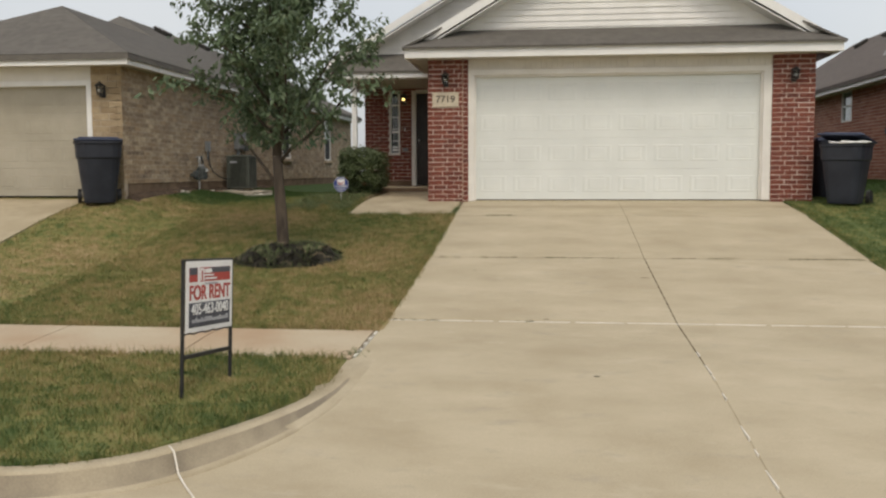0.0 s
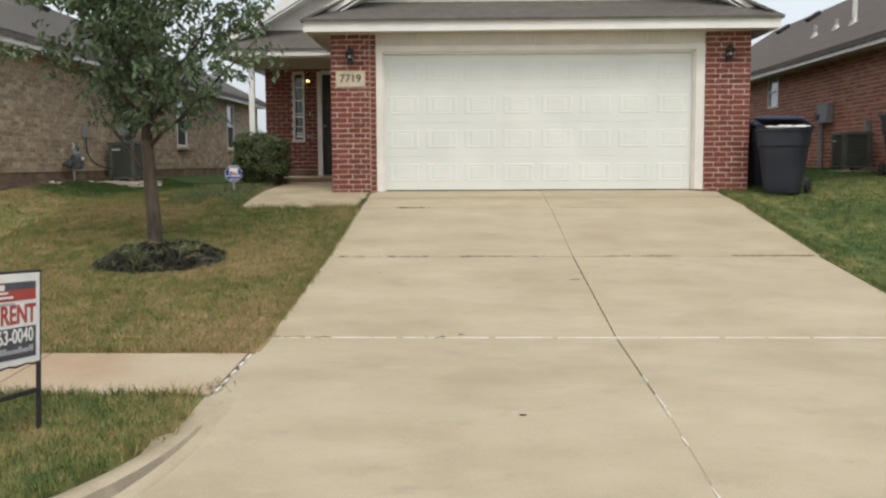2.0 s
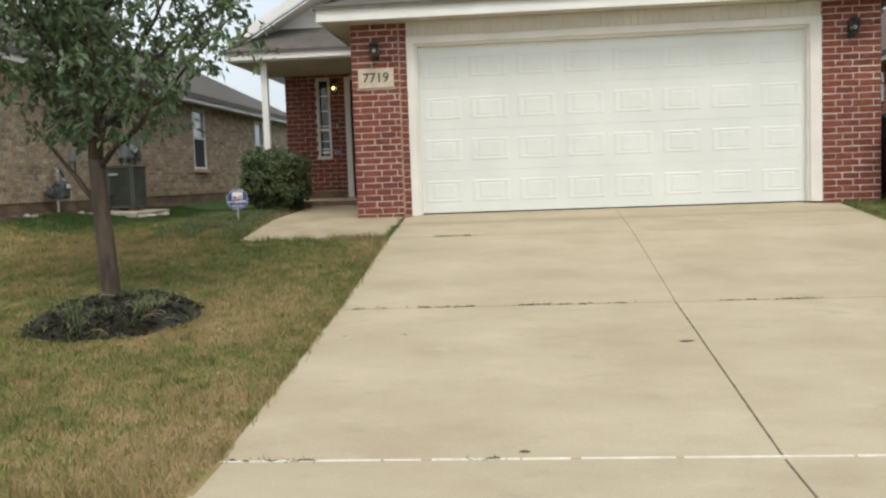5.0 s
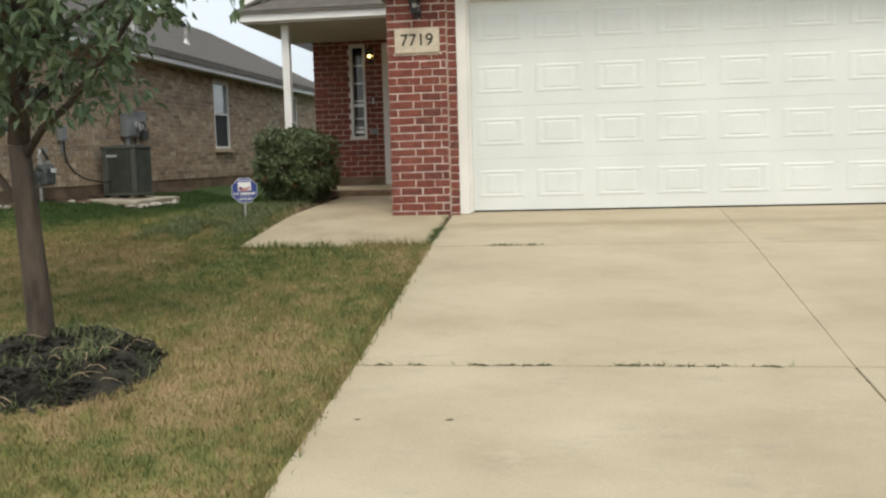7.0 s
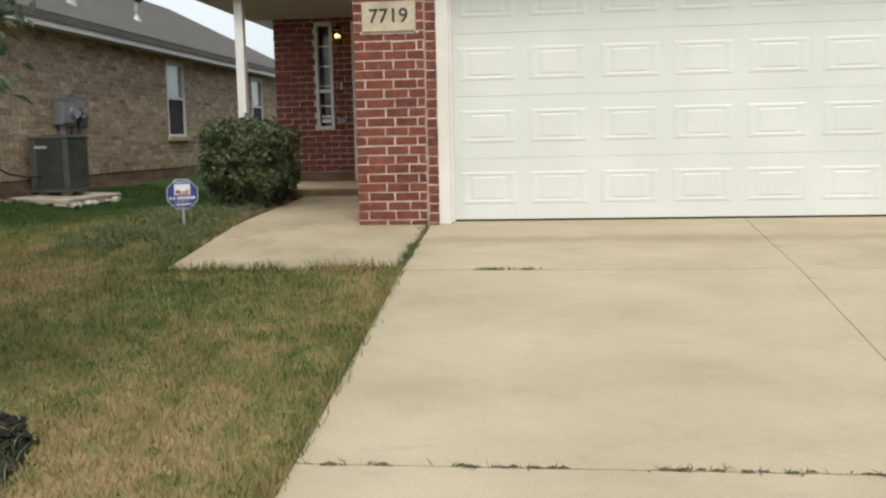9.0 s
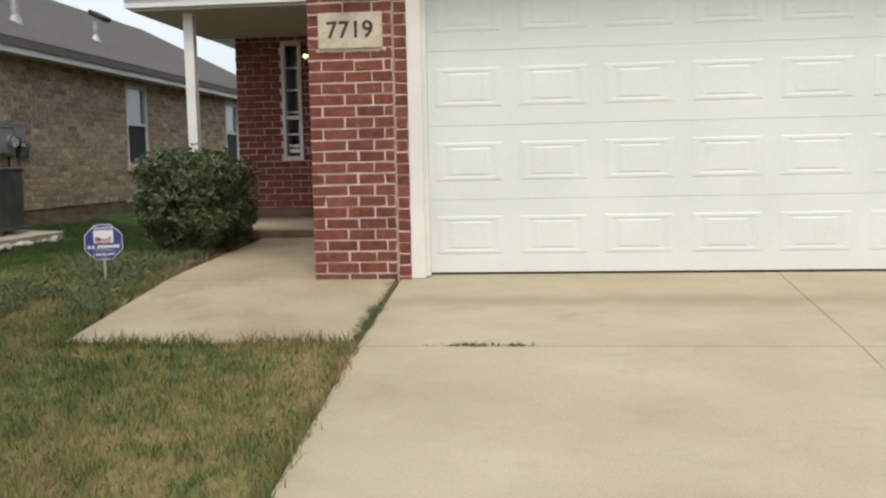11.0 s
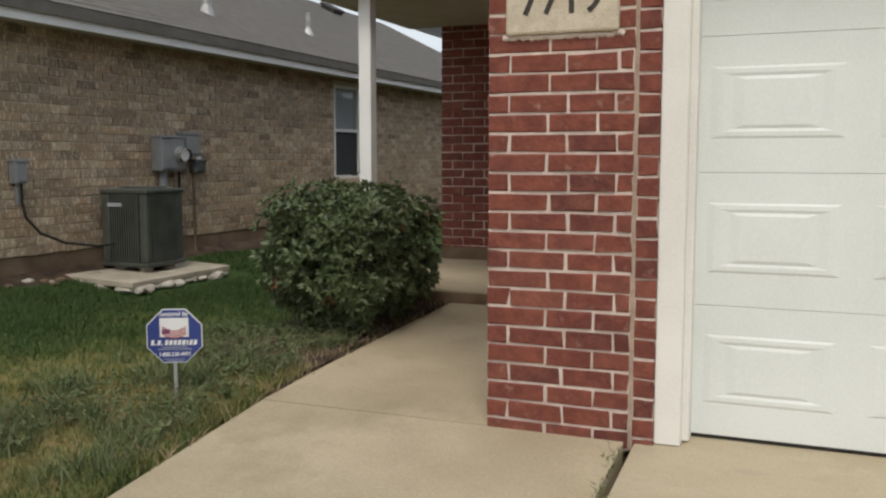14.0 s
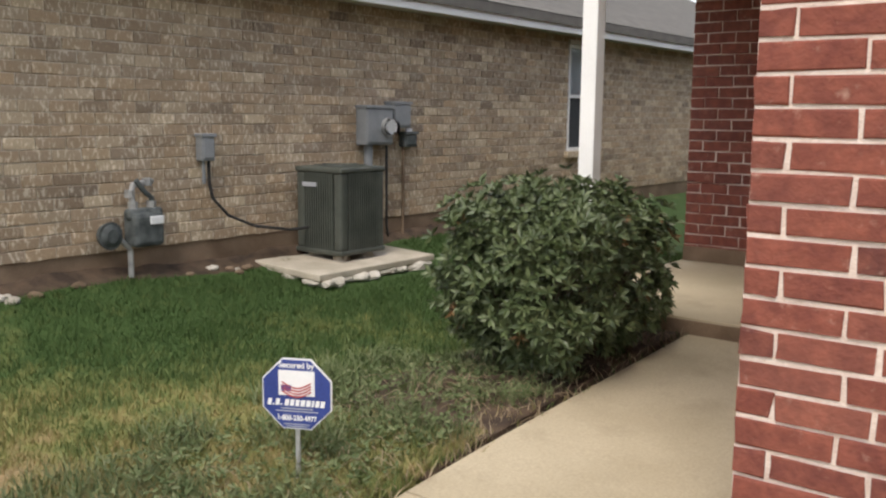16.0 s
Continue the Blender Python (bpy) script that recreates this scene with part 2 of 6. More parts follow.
RED_BRICK_FAR = material("red_brickwork", (0.130, 0.034, 0.025), (0.268, 0.082, 0.053), 16, 0.85, bump=0.5, fine=60, island=((0.078, 0.031, 0.027), (0.172, 0.050, 0.035), (0.21, 0.066, 0.044), (0.142, 0.042, 0.032), (0.235, 0.088, 0.062)), amount=0.5, contrast=(0.40, 0.66), stain=((0.43, 0.28, 0.22), 19, 0.60, 0.80, (1, 1, 1)))
WORN_BRICK = material("weathered_red_brick", (0.25, 0.095, 0.062), (0.40, 0.19, 0.13), 11, 0.88, bump=0.4, fine=60, island=((0.19, 0.07, 0.05), (0.34, 0.14, 0.09), (0.46, 0.26, 0.18)), amount=0.5)
TAN_BRICK = material("tan_brick", (0.25, 0.175, 0.115), (0.90, 0.80, 0.64), 25, 0.88, bump=0.35, fine=60, stretch=(1, 2.0, 0.85), rand=((0.15, 0.118, 0.09), (0.48, 0.345, 0.215), (0.32, 0.25, 0.182), (0.62, 0.50, 0.345), (0.235, 0.172, 0.118), (0.44, 0.325, 0.205)), amount=0.62, contrast=(0.53, 0.64))
TAN_BRICK_FAR = material("tan_brickwork", (0.25, 0.175, 0.115), (0.90, 0.80, 0.64), 25, 0.88, bump=0.35, fine=60, stretch=(1, 2.0, 0.85), island=((0.15, 0.118, 0.09), (0.48, 0.345, 0.215), (0.32, 0.25, 0.182), (0.62, 0.50, 0.345), (0.235, 0.172, 0.118), (0.44, 0.325, 0.205)), amount=0.62, contrast=(0.53, 0.64))
STONE = material("ledge_stone", (0.30, 0.22, 0.13), (0.46, 0.36, 0.23), 10, 0.9, bump=0.5, fine=40, rand=((0.24, 0.17, 0.10), (0.46, 0.36, 0.24)), amount=0.5)
PINK_MORTAR = material("pinkish_mortar", (0.58, 0.47, 0.41), (0.74, 0.64, 0.57), 17, 0.95, bump=0.5, contrast=(0.3, 0.7))
TAN_MORTAR = material("tan_mortar", (0.42, 0.35, 0.275), (0.54, 0.46, 0.365), 14, 0.95, bump=0.4)
FOUNDATION = material("muddy_foundation", (0.13, 0.088, 0.056), (0.225, 0.158, 0.105), 3, 0.95, bump=0.3)
WHITE = material("white_trim_paint", (0.76, 0.76, 0.745), (0.83, 0.83, 0.815), 3, 0.55, bump=0.05)
DOOR_WHITE = material("garage_door_enamel", (0.69, 0.72, 0.70), (0.74, 0.77, 0.75), 1.6, 0.45, bump=0.03)
JAMB = material("cream_jamb_paint", (0.73, 0.71, 0.67), (0.80, 0.78, 0.74), 3, 0.6, bump=0.06)
SOFFIT = material("greige_soffit_vinyl", (0.50, 0.46, 0.39), (0.57, 0.53, 0.46), 4, 0.65, bump=0.05)
SIDING = material("cream_lap_siding", (0.72, 0.71, 0.68), (0.80, 0.79, 0.765), 3, 0.6, bump=0.05)
SHINGLE = material("grey_brown_shingles", (0.105, 0.098, 0.088), (0.165, 0.152, 0.135), 7, 0.95, bump=0.5, fine=110, island=((0.125, 0.117, 0.105), (0.15, 0.14, 0.124)), amount=0.5)
SHINGLE_R = material("brown_shingles", (0.115, 0.098, 0.088), (0.17, 0.145, 0.13), 7, 0.95, bump=0.5, fine=110, island=((0.13, 0.112, 0.10), (0.16, 0.136, 0.122)), amount=0.5)
TAN_DOOR = material("tan_garage_door", (0.36, 0.33, 0.26), (0.42, 0.385, 0.31), 2, 0.5, bump=0.04)
DARK_DOOR = material("dark_front_door", (0.018, 0.014, 0.013), (0.035, 0.028, 0.025), 5, 0.4)
BLACK = material("black_painted_metal", (0.012, 0.012, 0.013), (0.03, 0.029, 0.028), 20, 0.5, bump=0.05)
GREY_METAL = material("grey_enclosure_paint", (0.185, 0.195, 0.205), (0.25, 0.26, 0.268), 6, 0.5, bump=0.05)
GAS_GREY = material("weathered_gas_grey", (0.048, 0.055, 0.055), (0.11, 0.12, 0.118), 15, 0.7, bump=0.2)
AC_GREEN = material("dark_green_condenser_paint", (0.056, 0.062, 0.053), (0.084, 0.092, 0.078), 5, 0.5, bump=0.05)
# near-black stands in for the shade between the condenser's bars
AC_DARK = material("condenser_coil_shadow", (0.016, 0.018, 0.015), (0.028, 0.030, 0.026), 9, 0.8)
PAD = material("condenser_pad_concrete", (0.40, 0.35, 0.27), (0.52, 0.46, 0.37), 4, 0.9, bump=0.3)
ROCK = material("rubble", (0.36, 0.33, 0.27), (0.56, 0.52, 0.45), 9, 0.95, bump=0.6)
BIN = material("navy_bin_plastic", (0.016, 0.019, 0.029), (0.028, 0.032, 0.045), 3, 0.55, bump=0.12)
BIN_LID = material("navy_bin_lid", (0.026, 0.036, 0.075), (0.045, 0.058, 0.105), 3, 0.5, bump=0.12)
PAPER = material("crumpled_paper", (0.62, 0.62, 0.62), (0.80, 0.80, 0.80), 14, 0.8, bump=0.4)
PLAQUE = material("cast_stone_plaque", (0.50, 0.43, 0.33), (0.60, 0.53, 0.42), 20, 0.9, bump=0.3)
INK = material("dark_lettering", (0.035, 0.03, 0.025), (0.06, 0.052, 0.045), 20, 0.8)
SIGN_WHITE = material("white_sign_board", (0.72, 0.72, 0.72), (0.80, 0.80, 0.80), 6, 0.45, bump=0.02)
SIGN_RED = material("red_print", (0.36, 0.05, 0.045), (0.42, 0.07, 0.06), 6, 0.5, bump=0.0)
SIGN_DARK = material("charcoal_print", (0.05, 0.055, 0.075), (0.075, 0.08, 0.10), 6, 0.5, bump=0.0)
SIGN_BLUE = material("blue_sign_enamel", (0.030, 0.050, 0.20), (0.040, 0.065, 0.25), 6, 0.4, bump=0.0)
GREY_PRINT = material("grey_print", (0.35, 0.36, 0.39), (0.42, 0.43, 0.46), 6, 0.5, bump=0.0)
GALV = material("galvanised_metal", (0.30, 0.30, 0.295), (0.46, 0.46, 0.45), 12, 0.45, 0.5, bump=0.05)
PVC = material("white_vent_pipe", (0.62, 0.62, 0.60), (0.74, 0.74, 0.72), 8, 0.5)
BARK = material("young_grey_bark", (0.048, 0.037, 0.028), (0.095, 0.074, 0.055), 14, 0.95, bump=0.8, fine=45, stretch=(1, 1, 0.25))
LEAF = material("tree_leaves", (0.070, 0.115, 0.058), (0.105, 0.155, 0.080), 5, 0.5, bump=0.0, island=((0.055, 0.095, 0.048), (0.095, 0.140, 0.070), (0.15, 0.185, 0.105)), amount=0.6)
BUSH_LEAF = material("shrub_leaves", (0.056, 0.080, 0.032), (0.090, 0.120, 0.050), 6, 0.42, bump=0.0, island=((0.038, 0.058, 0.024), (0.078, 0.108, 0.042), (0.15, 0.18, 0.085)), amount=0.6)
FRIEZE = material("beige_ribbed_vinyl", (0.66, 0.63, 0.58), (0.72, 0.69, 0.64), 4, 0.65, bump=0.05)
BUSH_RED = material("russet_new_leaves", (0.16, 0.085, 0.035), (0.22, 0.12, 0.05), 6, 0.5, bump=0.0)
TWIG = material("shrub_twigs", (0.05, 0.038, 0.027), (0.09, 0.07, 0.05), 12, 0.95)
MULCH = material("dark_mulch", (0.014, 0.014, 0.010), (0.045, 0.040, 0.027), 16, 1.0, bump=0.9, fine=50)
SOIL = material("red_brown_soil", (0.042, 0.028, 0.019), (0.105, 0.070, 0.045), 7, 1.0, bump=0.6, fine=50)
WEED = material("broadleaf_weeds", (0.092, 0.135, 0.048), (0.14, 0.18, 0.072), 6, 0.7, bump=0.0, island=((0.055, 0.085, 0.030), (0.12, 0.155, 0.058), (0.24, 0.23, 0.13)), amount=0.6)
STRAW = material("dead_stems", (0.27, 0.20, 0.12), (0.38, 0.30, 0.20), 6, 0.8, bump=0.0)
WINDOW_WHITE = material("white_vinyl_frame", (0.68, 0.67, 0.64), (0.76, 0.75, 0.73), 5, 0.5, bump=0.02)
GLASS = glass("window_glass", (0.75, 0.80, 0.82))
# near-black lining: the dimness of an unlit room is put into the colour
INSIDE = material("painted_dark_lining", (0.045, 0.042, 0.040), (0.07, 0.066, 0.06), 3, 0.9)
BLIND = material("pale_window_blind", (0.66, 0.69, 0.68), (0.74, 0.77, 0.76), 5, 0.7)
DARK_SCREEN = material("dark_insect_screen", (0.028, 0.030, 0.032), (0.042, 0.045, 0.047), 30, 0.8)
ASPHALT_DARK = material("dark_roof_vent", (0.03, 0.028, 0.026), (0.05, 0.047, 0.043), 10, 0.7)
LAMP_GLASS = glass("lantern_glass", (0.9, 0.92, 0.92), 0.12)
BULB = bpy.data.materials.new("lit_bulb")
BULB.use_nodes = True
BULB.node_tree.nodes["Principled BSDF"].inputs["Emission Color"].default_value = (1.0, 0.72, 0.26, 1)
BULB.node_tree.nodes["Principled BSDF"].inputs["Emission Strength"].default_value = 4.0


# ---- mesh helpers ----
def mesh_from(name, bm, mat, smooth=False):
    me = bpy.data.meshes.new(name)
    bm.to_mesh(me)
    bm.free()
    me.materials.append(mat)
    if smooth:
        me.polygons.foreach_set("use_smooth", [True] * len(me.polygons))
    return me


def raw_mesh(name, verts, faces, mat):
    me = bpy.data.meshes.new(name)
    me.from_pydata(verts, [], faces)
    me.materials.append(mat)
    return me


def part(name, bm, mat, parent, label="", smooth=False, kind=""):
    ob = new(name, bm if isinstance(bm, bpy.types.Mesh) else mesh_from(name, bm, mat, smooth))
    ob.parent = parent
    return tagged(ob, label, "", "", kind)


def thing(name, label, category, at=(0, 0, 0), rz=0, group="", kind=""):
    ob = new(name)
    ob.matrix_world = pose(*at, 0, 0, rz)
    return tagged(ob, label, category, group, kind)


def solid(name, bm, mat, label="", category="", kind="", smooth=False, at=None):
    ob = new(name, mesh_from(name, bm, mat, smooth))
    if at:
        ob.matrix_world = at
    return tagged(ob, label, category, "", kind)


def box(bm, x0, x1, y0, y1, z0, z1, bevel=0.0, m=None):
    g = bmesh.ops.create_cube(bm, size=1.0)
    vs = g["verts"]
    bmesh.ops.scale(bm, vec=(x1 - x0, y1 - y0, z1 - z0), verts=vs)
    bmesh.ops.translate(bm, vec=((x0 + x1) / 2, (y0 + y1) / 2, (z0 + z1) / 2), verts=vs)
    if bevel:
        r = bmesh.ops.bevel(bm, geom=list({e for v in vs for e in v.link_edges}), offset=bevel, segments=2, affect="EDGES", profile=0.5)
        vs = list({v for f in r["faces"] for v in f.verts} | {v for v in vs if v.is_valid})
    if m is not None:
        bmesh.ops.transform(bm, matrix=m, verts=vs)
    return bm


def boxes(*rows, bevel=0.0):
    bm = bmesh.new()
    for r in rows:
        box(bm, *r, bevel=bevel)
    return bm


def cylinder(bm, p, q, r0, r1=None, seg=12, caps=True):
    p, q = Vector(p), Vector(q)
    d = q - p
    m = Matrix.Translation((p + q) / 2) @ d.to_track_quat("Z", "Y").to_matrix().to_4x4()
    bmesh.ops.create_cone(bm, cap_ends=caps, segments=seg, radius1=r0, radius2=r0 if r1 is None else r1, depth=d.length, matrix=m)
    return bm


def tube(bm, pts, r0, r1=None, seg=8):
    """A bent round bar along the points, its radius going from r0 to r1."""
    r1 = r0 if r1 is None else r1
    pts = [Vector(p) for p in pts]
    rings = []
    for i, p in enumerate(pts):
        d = (pts[min(i + 1, len(pts) - 1)] - pts[max(i - 1, 0)]).normalized()
        a = d.orthogonal().normalized() if i == 0 else (a - d * a.dot(d)).normalized()
        b = d.cross(a)
        r = r0 + (r1 - r0) * i / (len(pts) - 1)
        rings.append([bm.verts.new(p + r * (math.cos(k * math.tau / seg) * a + math.sin(k * math.tau / seg) * b)) for k in range(seg)])
    for u, v in zip(rings, rings[1:]):
        for k in range(seg):
            bm.faces.new((u[k], u[(k + 1) % seg], v[(k + 1) % seg], v[k]))
    bm.faces.new(rings[0][::-1])
    bm.faces.new(rings[-1])
    return bm


def prism(bm, outline, depth, m=Matrix()):
    """An outline in x and z, pushed along y by depth, then set by m."""
    a = [bm.verts.new(m @ Vector((x, 0, z))) for x, z in outline]
    b = [bm.verts.new(m @ Vector((x, depth, z))) for x, z in outline]
    bm.faces.new(a)
    bm.faces.new(b[::-1])
    for i in range(len(a)):
        j = (i + 1) % len(a)
        bm.faces.new((a[j], a[i], b[i], b[j]))
    return bm


def bar(a, b, width, depth):
    """Outline helper: a straight board between two points in x and z, of that width below the line."""
    d = (Vector(b) - Vector(a)).normalized()
    n = Vector((d.y, -d.x))
    return [tuple(Vector(a)), tuple(Vector(b)), tuple(Vector(b) + n * width), tuple(Vector(a) + n * width)]


def lettering(name, text, size, mat, m, parent, shear=0.0, bold=0.0, space=1.0, squeeze=1.0):
    cu = bpy.data.curves.new(name, "FONT")
    cu.body, cu.size, cu.extrude, cu.shear, cu.offset, cu.space_character = text, size, 0.0015, shear, bold, space
    cu.align_x, cu.align_y = "CENTER", "CENTER"
    tmp = bpy.data.objects.new(name, cu)
    scene.collection.objects.link(tmp)
    me = bpy.data.meshes.new_from_object(tmp.evaluated_get(bpy.context.evaluated_depsgraph_get()))
    bpy.data.objects.remove(tmp)
    me.transform(m @ Matrix.Diagonal((squeeze, 1, 1, 1)))
    me.materials.clear()
    me.materials.append(mat)
    ob = new(name, me)
    ob.parent = parent
    return ob


# ---- lie of the land ----
YS = (-60, 2.0, 3.0, 5.0, 6.84, 9.82, 12.55, 14.25, 16.9, 90)
ZS = (-1.20, -1.25, -1.22, -1.04, -0.95, -0.61, -0.20, -0.01, 0.10, 0.10)


def land(y):
    return float(np.interp(y, YS, ZS))


def bump_up(v, a, b):
    t = min(1, max(0, (v - a) / (b - a)))
    return t * t * (3 - 2 * t)


def lawn_z(x, y):
    z = land(max(y, 2.7))
    z += (0.16 + 0.12 * bump_up(-y, -14.2, -12.9)) * bump_up(-x, 5.4, 6.5) * bump_up(y, 8, 12) - 0.12 * bump_up(-x, 2.9, 4.2) * bump_up(y, 14.6, 16.6) + 0.16 * bump_up(x, 5.6, 7.4) * bump_up(y, 10, 15)
    if y < 5.2:
        z += 0.125 * bump_up(5.2 - y, 0.5, 2.3) + 0.05 * bump_up(y, 2.8, 3.7) * bump_up(5.3 - y, 0, 0.9)
    return z + 0.015 * noise.noise((x * 0.6, y * 0.6, 0))


def drive_left(y):
    return -0.945 - 0.011 * (14 - y)


def curb_line(s):
    """The back of the kerb: from beside the drive round the flare and then along the street."""
    a = radians(90 * s)
    return -2.50 + 1.40 * math.cos(a), 4.95 - 2.25 * math.sin(a)


def paved(x, y):
    if y < 2.69:
        return True
    if drive_left(y) + 0.04 < x < 4.5 - 0.04 and y < 14.3:
        return True
    for sx in (x, 3.45 - x):
        if y < 4.95 and -2.50 < sx < -0.9 and ((sx + 2.50) / 1.40) ** 2 + ((y - 4.95) / 2.25) ** 2 > 1.02:
            return True
    if 5.37 < y < 6.34 and (x < -1 or x > 4.4):
        return True
    if -2.71 < x < -0.9 and 12.64 < y < 17.2:
        return True
    if -12 < x < -7.02 and y < 12.5:
        return x < -7.0 - 0.02 * (12.5 - y) + 0.05
    return False


def spread(a, b, step, far, n):
    core = list(np.arange(a, b + 1e-6, step))
    left = [a - far * ((k / n) ** 2.5) for k in range(n, 0, -1)]
    right = [b + far * ((k / n) ** 2.5) for k in range(1, n + 1)]
    return left + core + right


gx, gy = spread(-8.6, 9.0, 0.1, 900, 12), spread(-4, 20, 0.1, 900, 12)
gv = [(x, y, lawn_z(x, y) - (0.45 if -11.8 < y < 2.5 else 0.32 if paved(x, y) else 0.0)) for y in gy for x in gx]
nx = len(gx)
gf = [(j * nx + i, j * nx + i + 1, (j + 1) * nx + i + 1, (j + 1) * nx + i) for j in range(len(gy) - 1) for i in range(nx - 1)]
ground = new("ground", raw_mesh("ground", gv, gf, LAWN))
tagged(ground, "patchy green and straw-coloured mown lawn", "ground", "", "structure")


def slab(name, label, outline, thick, mat, parent=None, step=0.6, top=land, lift=0.0):
    """A concrete slab over an outline (convex, four corners), bent to the slope, with a rounded arris."""
    (ax, ay), (bx, by), (cx, cy), (dx, dy) = outline
    n = max(2, int(abs(dy - ay) / step) + 1)
    bm = bmesh.new()
    rows = []
    for k in range(n + 1):
        t = k / n
        l = Vector((ax + (dx - ax) * t, ay + (dy - ay) * t))
        r = Vector((bx + (cx - bx) * t, by + (cy - by) * t))
        e = 0.004
        u = (r - l).normalized() * e
        zl, zr = top(l.y) + lift, top(r.y) + lift
        rows.append([bm.verts.new((l.x, l.y, zl - thick)), bm.verts.new((l.x, l.y, zl - e)), bm.verts.new((l.x + u.x, l.y + u.y, zl)),
                     bm.verts.new((r.x - u.x, r.y - u.y, zr)), bm.verts.new((r.x, r.y, zr - e)), bm.verts.new((r.x, r.y, zr - thick))])
    for a, b in zip(rows, rows[1:]):
        for i in range(5):
            bm.faces.new((a[i], a[i + 1], b[i + 1], b[i]))
    bm.faces.new(rows[0][::-1])
    bm.faces.new(rows[-1])
    if parent:
        return part(name, bm, mat, parent, label)
    return solid(name, bm, mat, label, name.split("_")[0], "structure")


# street, drive, walks
street = solid("road", boxes((-60, 60, -12, 2.0, -1.6, -1.254)), CONCRETE, "pale concrete street surface", "road", "structure")
drive = thing("driveway", "stained beige concrete driveway of jointed slabs", "driveway", kind="structure")
G = 0.005
JY = (2.0, 6.84, 9.82, 12.55, 14.24)
for j in range(4):
    y0, y1 = JY[j] + (G if j else 0), JY[j + 1] - (G if j < 3 else 0)
    l0, l1 = drive_left(y0), drive_left(y1)
    c0, c1 = 1.77 - 0.0025 * (y0 - 2), 1.77 - 0.0025 * (y1 - 2)
    C = G if j < 2 else 0.0015
    slab("slab", "", ((l0, y0), (c0 - C, y0), (c1 - C, y1), (l1, y1)), 0.16, CONCRETE, drive, step=0.3)
    slab("slab", "", ((c0 + C, y0), (4.50, y0), (4.47, y1), (c1 + C, y1)), 0.16, CONCRETE, drive, step=0.3)
# the apron that flares out to the kerb on both sides
bm = bmesh.new()
last = None
for y in np.arange(1.9, 5.5, 0.2):
    row = [bm.verts.new((x, y, land(y) - 0.006)) for x in (-3.2, -1.0, 1.75, 4.6, 6.7)]
    if last:
        for i in range(4):
            bm.faces.new((last[i], last[i + 1], row[i + 1], row[i]))
    last = row
part("apron", bm, CONCRETE, drive)
bm = bmesh.new()
for x0, x1 in ((-60, -3.2), (6.7, 60)):
    box(bm, x0, x1, 1.9, 2.8, -1.5, -1.245)
part("gutter", bm, CONCRETE, drive)
# what fills the joints
bm = bmesh.new()
for j in (1, 2, 3):
    box(bm, -1.05, 4.5, JY[j] - 0.006, JY[j] + 0.006, land(JY[j]) - 0.09, land(JY[j]) - 0.005)
for y in np.arange(2.1, 14.2, 0.25):
    a = Vector((1.77 - 0.0025 * (y - 2), y, land(y) - 0.006))
    box(bm, a.x - 0.008, a.x + 0.008, y, y + 0.25, min(a.z, land(y + 0.25) - 0.006) - 0.08, min(a.z, land(y + 0.25) - 0.006))
part("joint_dirt", bm, JOINT, drive, "dark dirt-filled joints")
bm = bmesh.new()
rnd = random.Random(4)
x = -1.02
while x < 4.4:
    w = rnd.uniform(0.12, 0.5)
    if rnd.random() < 0.97:
        h = rnd.uniform(0.008, 0.0125)
        box(bm, x, min(x + w, 4.45), JY[1] - h, JY[1] + h, land(JY[1]) - 0.03, land(JY[1]) + 0.004)
    x += w + rnd.uniform(0.0, 0.06)
y = 2.2
while y < 5.7:
    w = rnd.uniform(0.1, 0.35)
    if rnd.random() < 0.75:
        z = land(y + w / 2)
        box(bm, 1.761, 1.770, y, y + w, z - 0.03, z + 0.005)
    y += w + rnd.uniform(0.02, 0.14)
for y in (5.4, 5.55, 5.8, 6.02, 6.2):
    z = land(y)
    box(bm, drive_left(y) - 0.030, drive_left(y) - 0.006, y, y + rnd.uniform(0.1, 0.2), z - 0.03, z + 0.004)
part("joint_sealant", bm, CAULK, drive, "chalky white joint sealant")
# flat moss and dirt that spill out of the joints
bm = bmesh.new()
for jy, runs in ((9.82, ((-0.80, 0.08), (-0.62, 0.05), (-0.18, 0.12), (0.05, 0.09), (0.60, 0.12), (0.86, 0.05), (1.02, 0.06), (1.32, 0.04), (2.25, 0.16), (2.62, 0.12), (2.80, 0.07), (3.62, 0.10), (3.85, 0.14), (4.08, 0.14), (4.3, 0.12))), (12.555, ((-0.36, 0.11), (-0.10, 0.06))), (6.84, ((-0.97, 0.09), (-0.80, 0.06), (-0.58, 0.09), (0.36, 0.05)))):
    for cx, half in runs:
        n = max(3, int(half / 0.02))
        for k in range(n):
            px, py = cx + rnd.uniform(-half, half), jy + rnd.gauss(0.002, 0.006)
            ring = [bm.verts.new((px + rnd.uniform(0.014, 0.035) * math.cos(a), py + rnd.uniform(0.005, 0.013) * math.sin(a), land(py) + 0.003)) for a in np.linspace(0, math.tau, 9)[:-1]]
            top = bm.verts.new((px, py, land(py) + rnd.uniform(0.006, 0.014)))
            for i in range(8):
                bm.faces.new((ring[i], ring[(i + 1) % 8], top))
part("joint_moss", bm, MOSS, drive, "dark flat moss along the joints", kind="stuff")

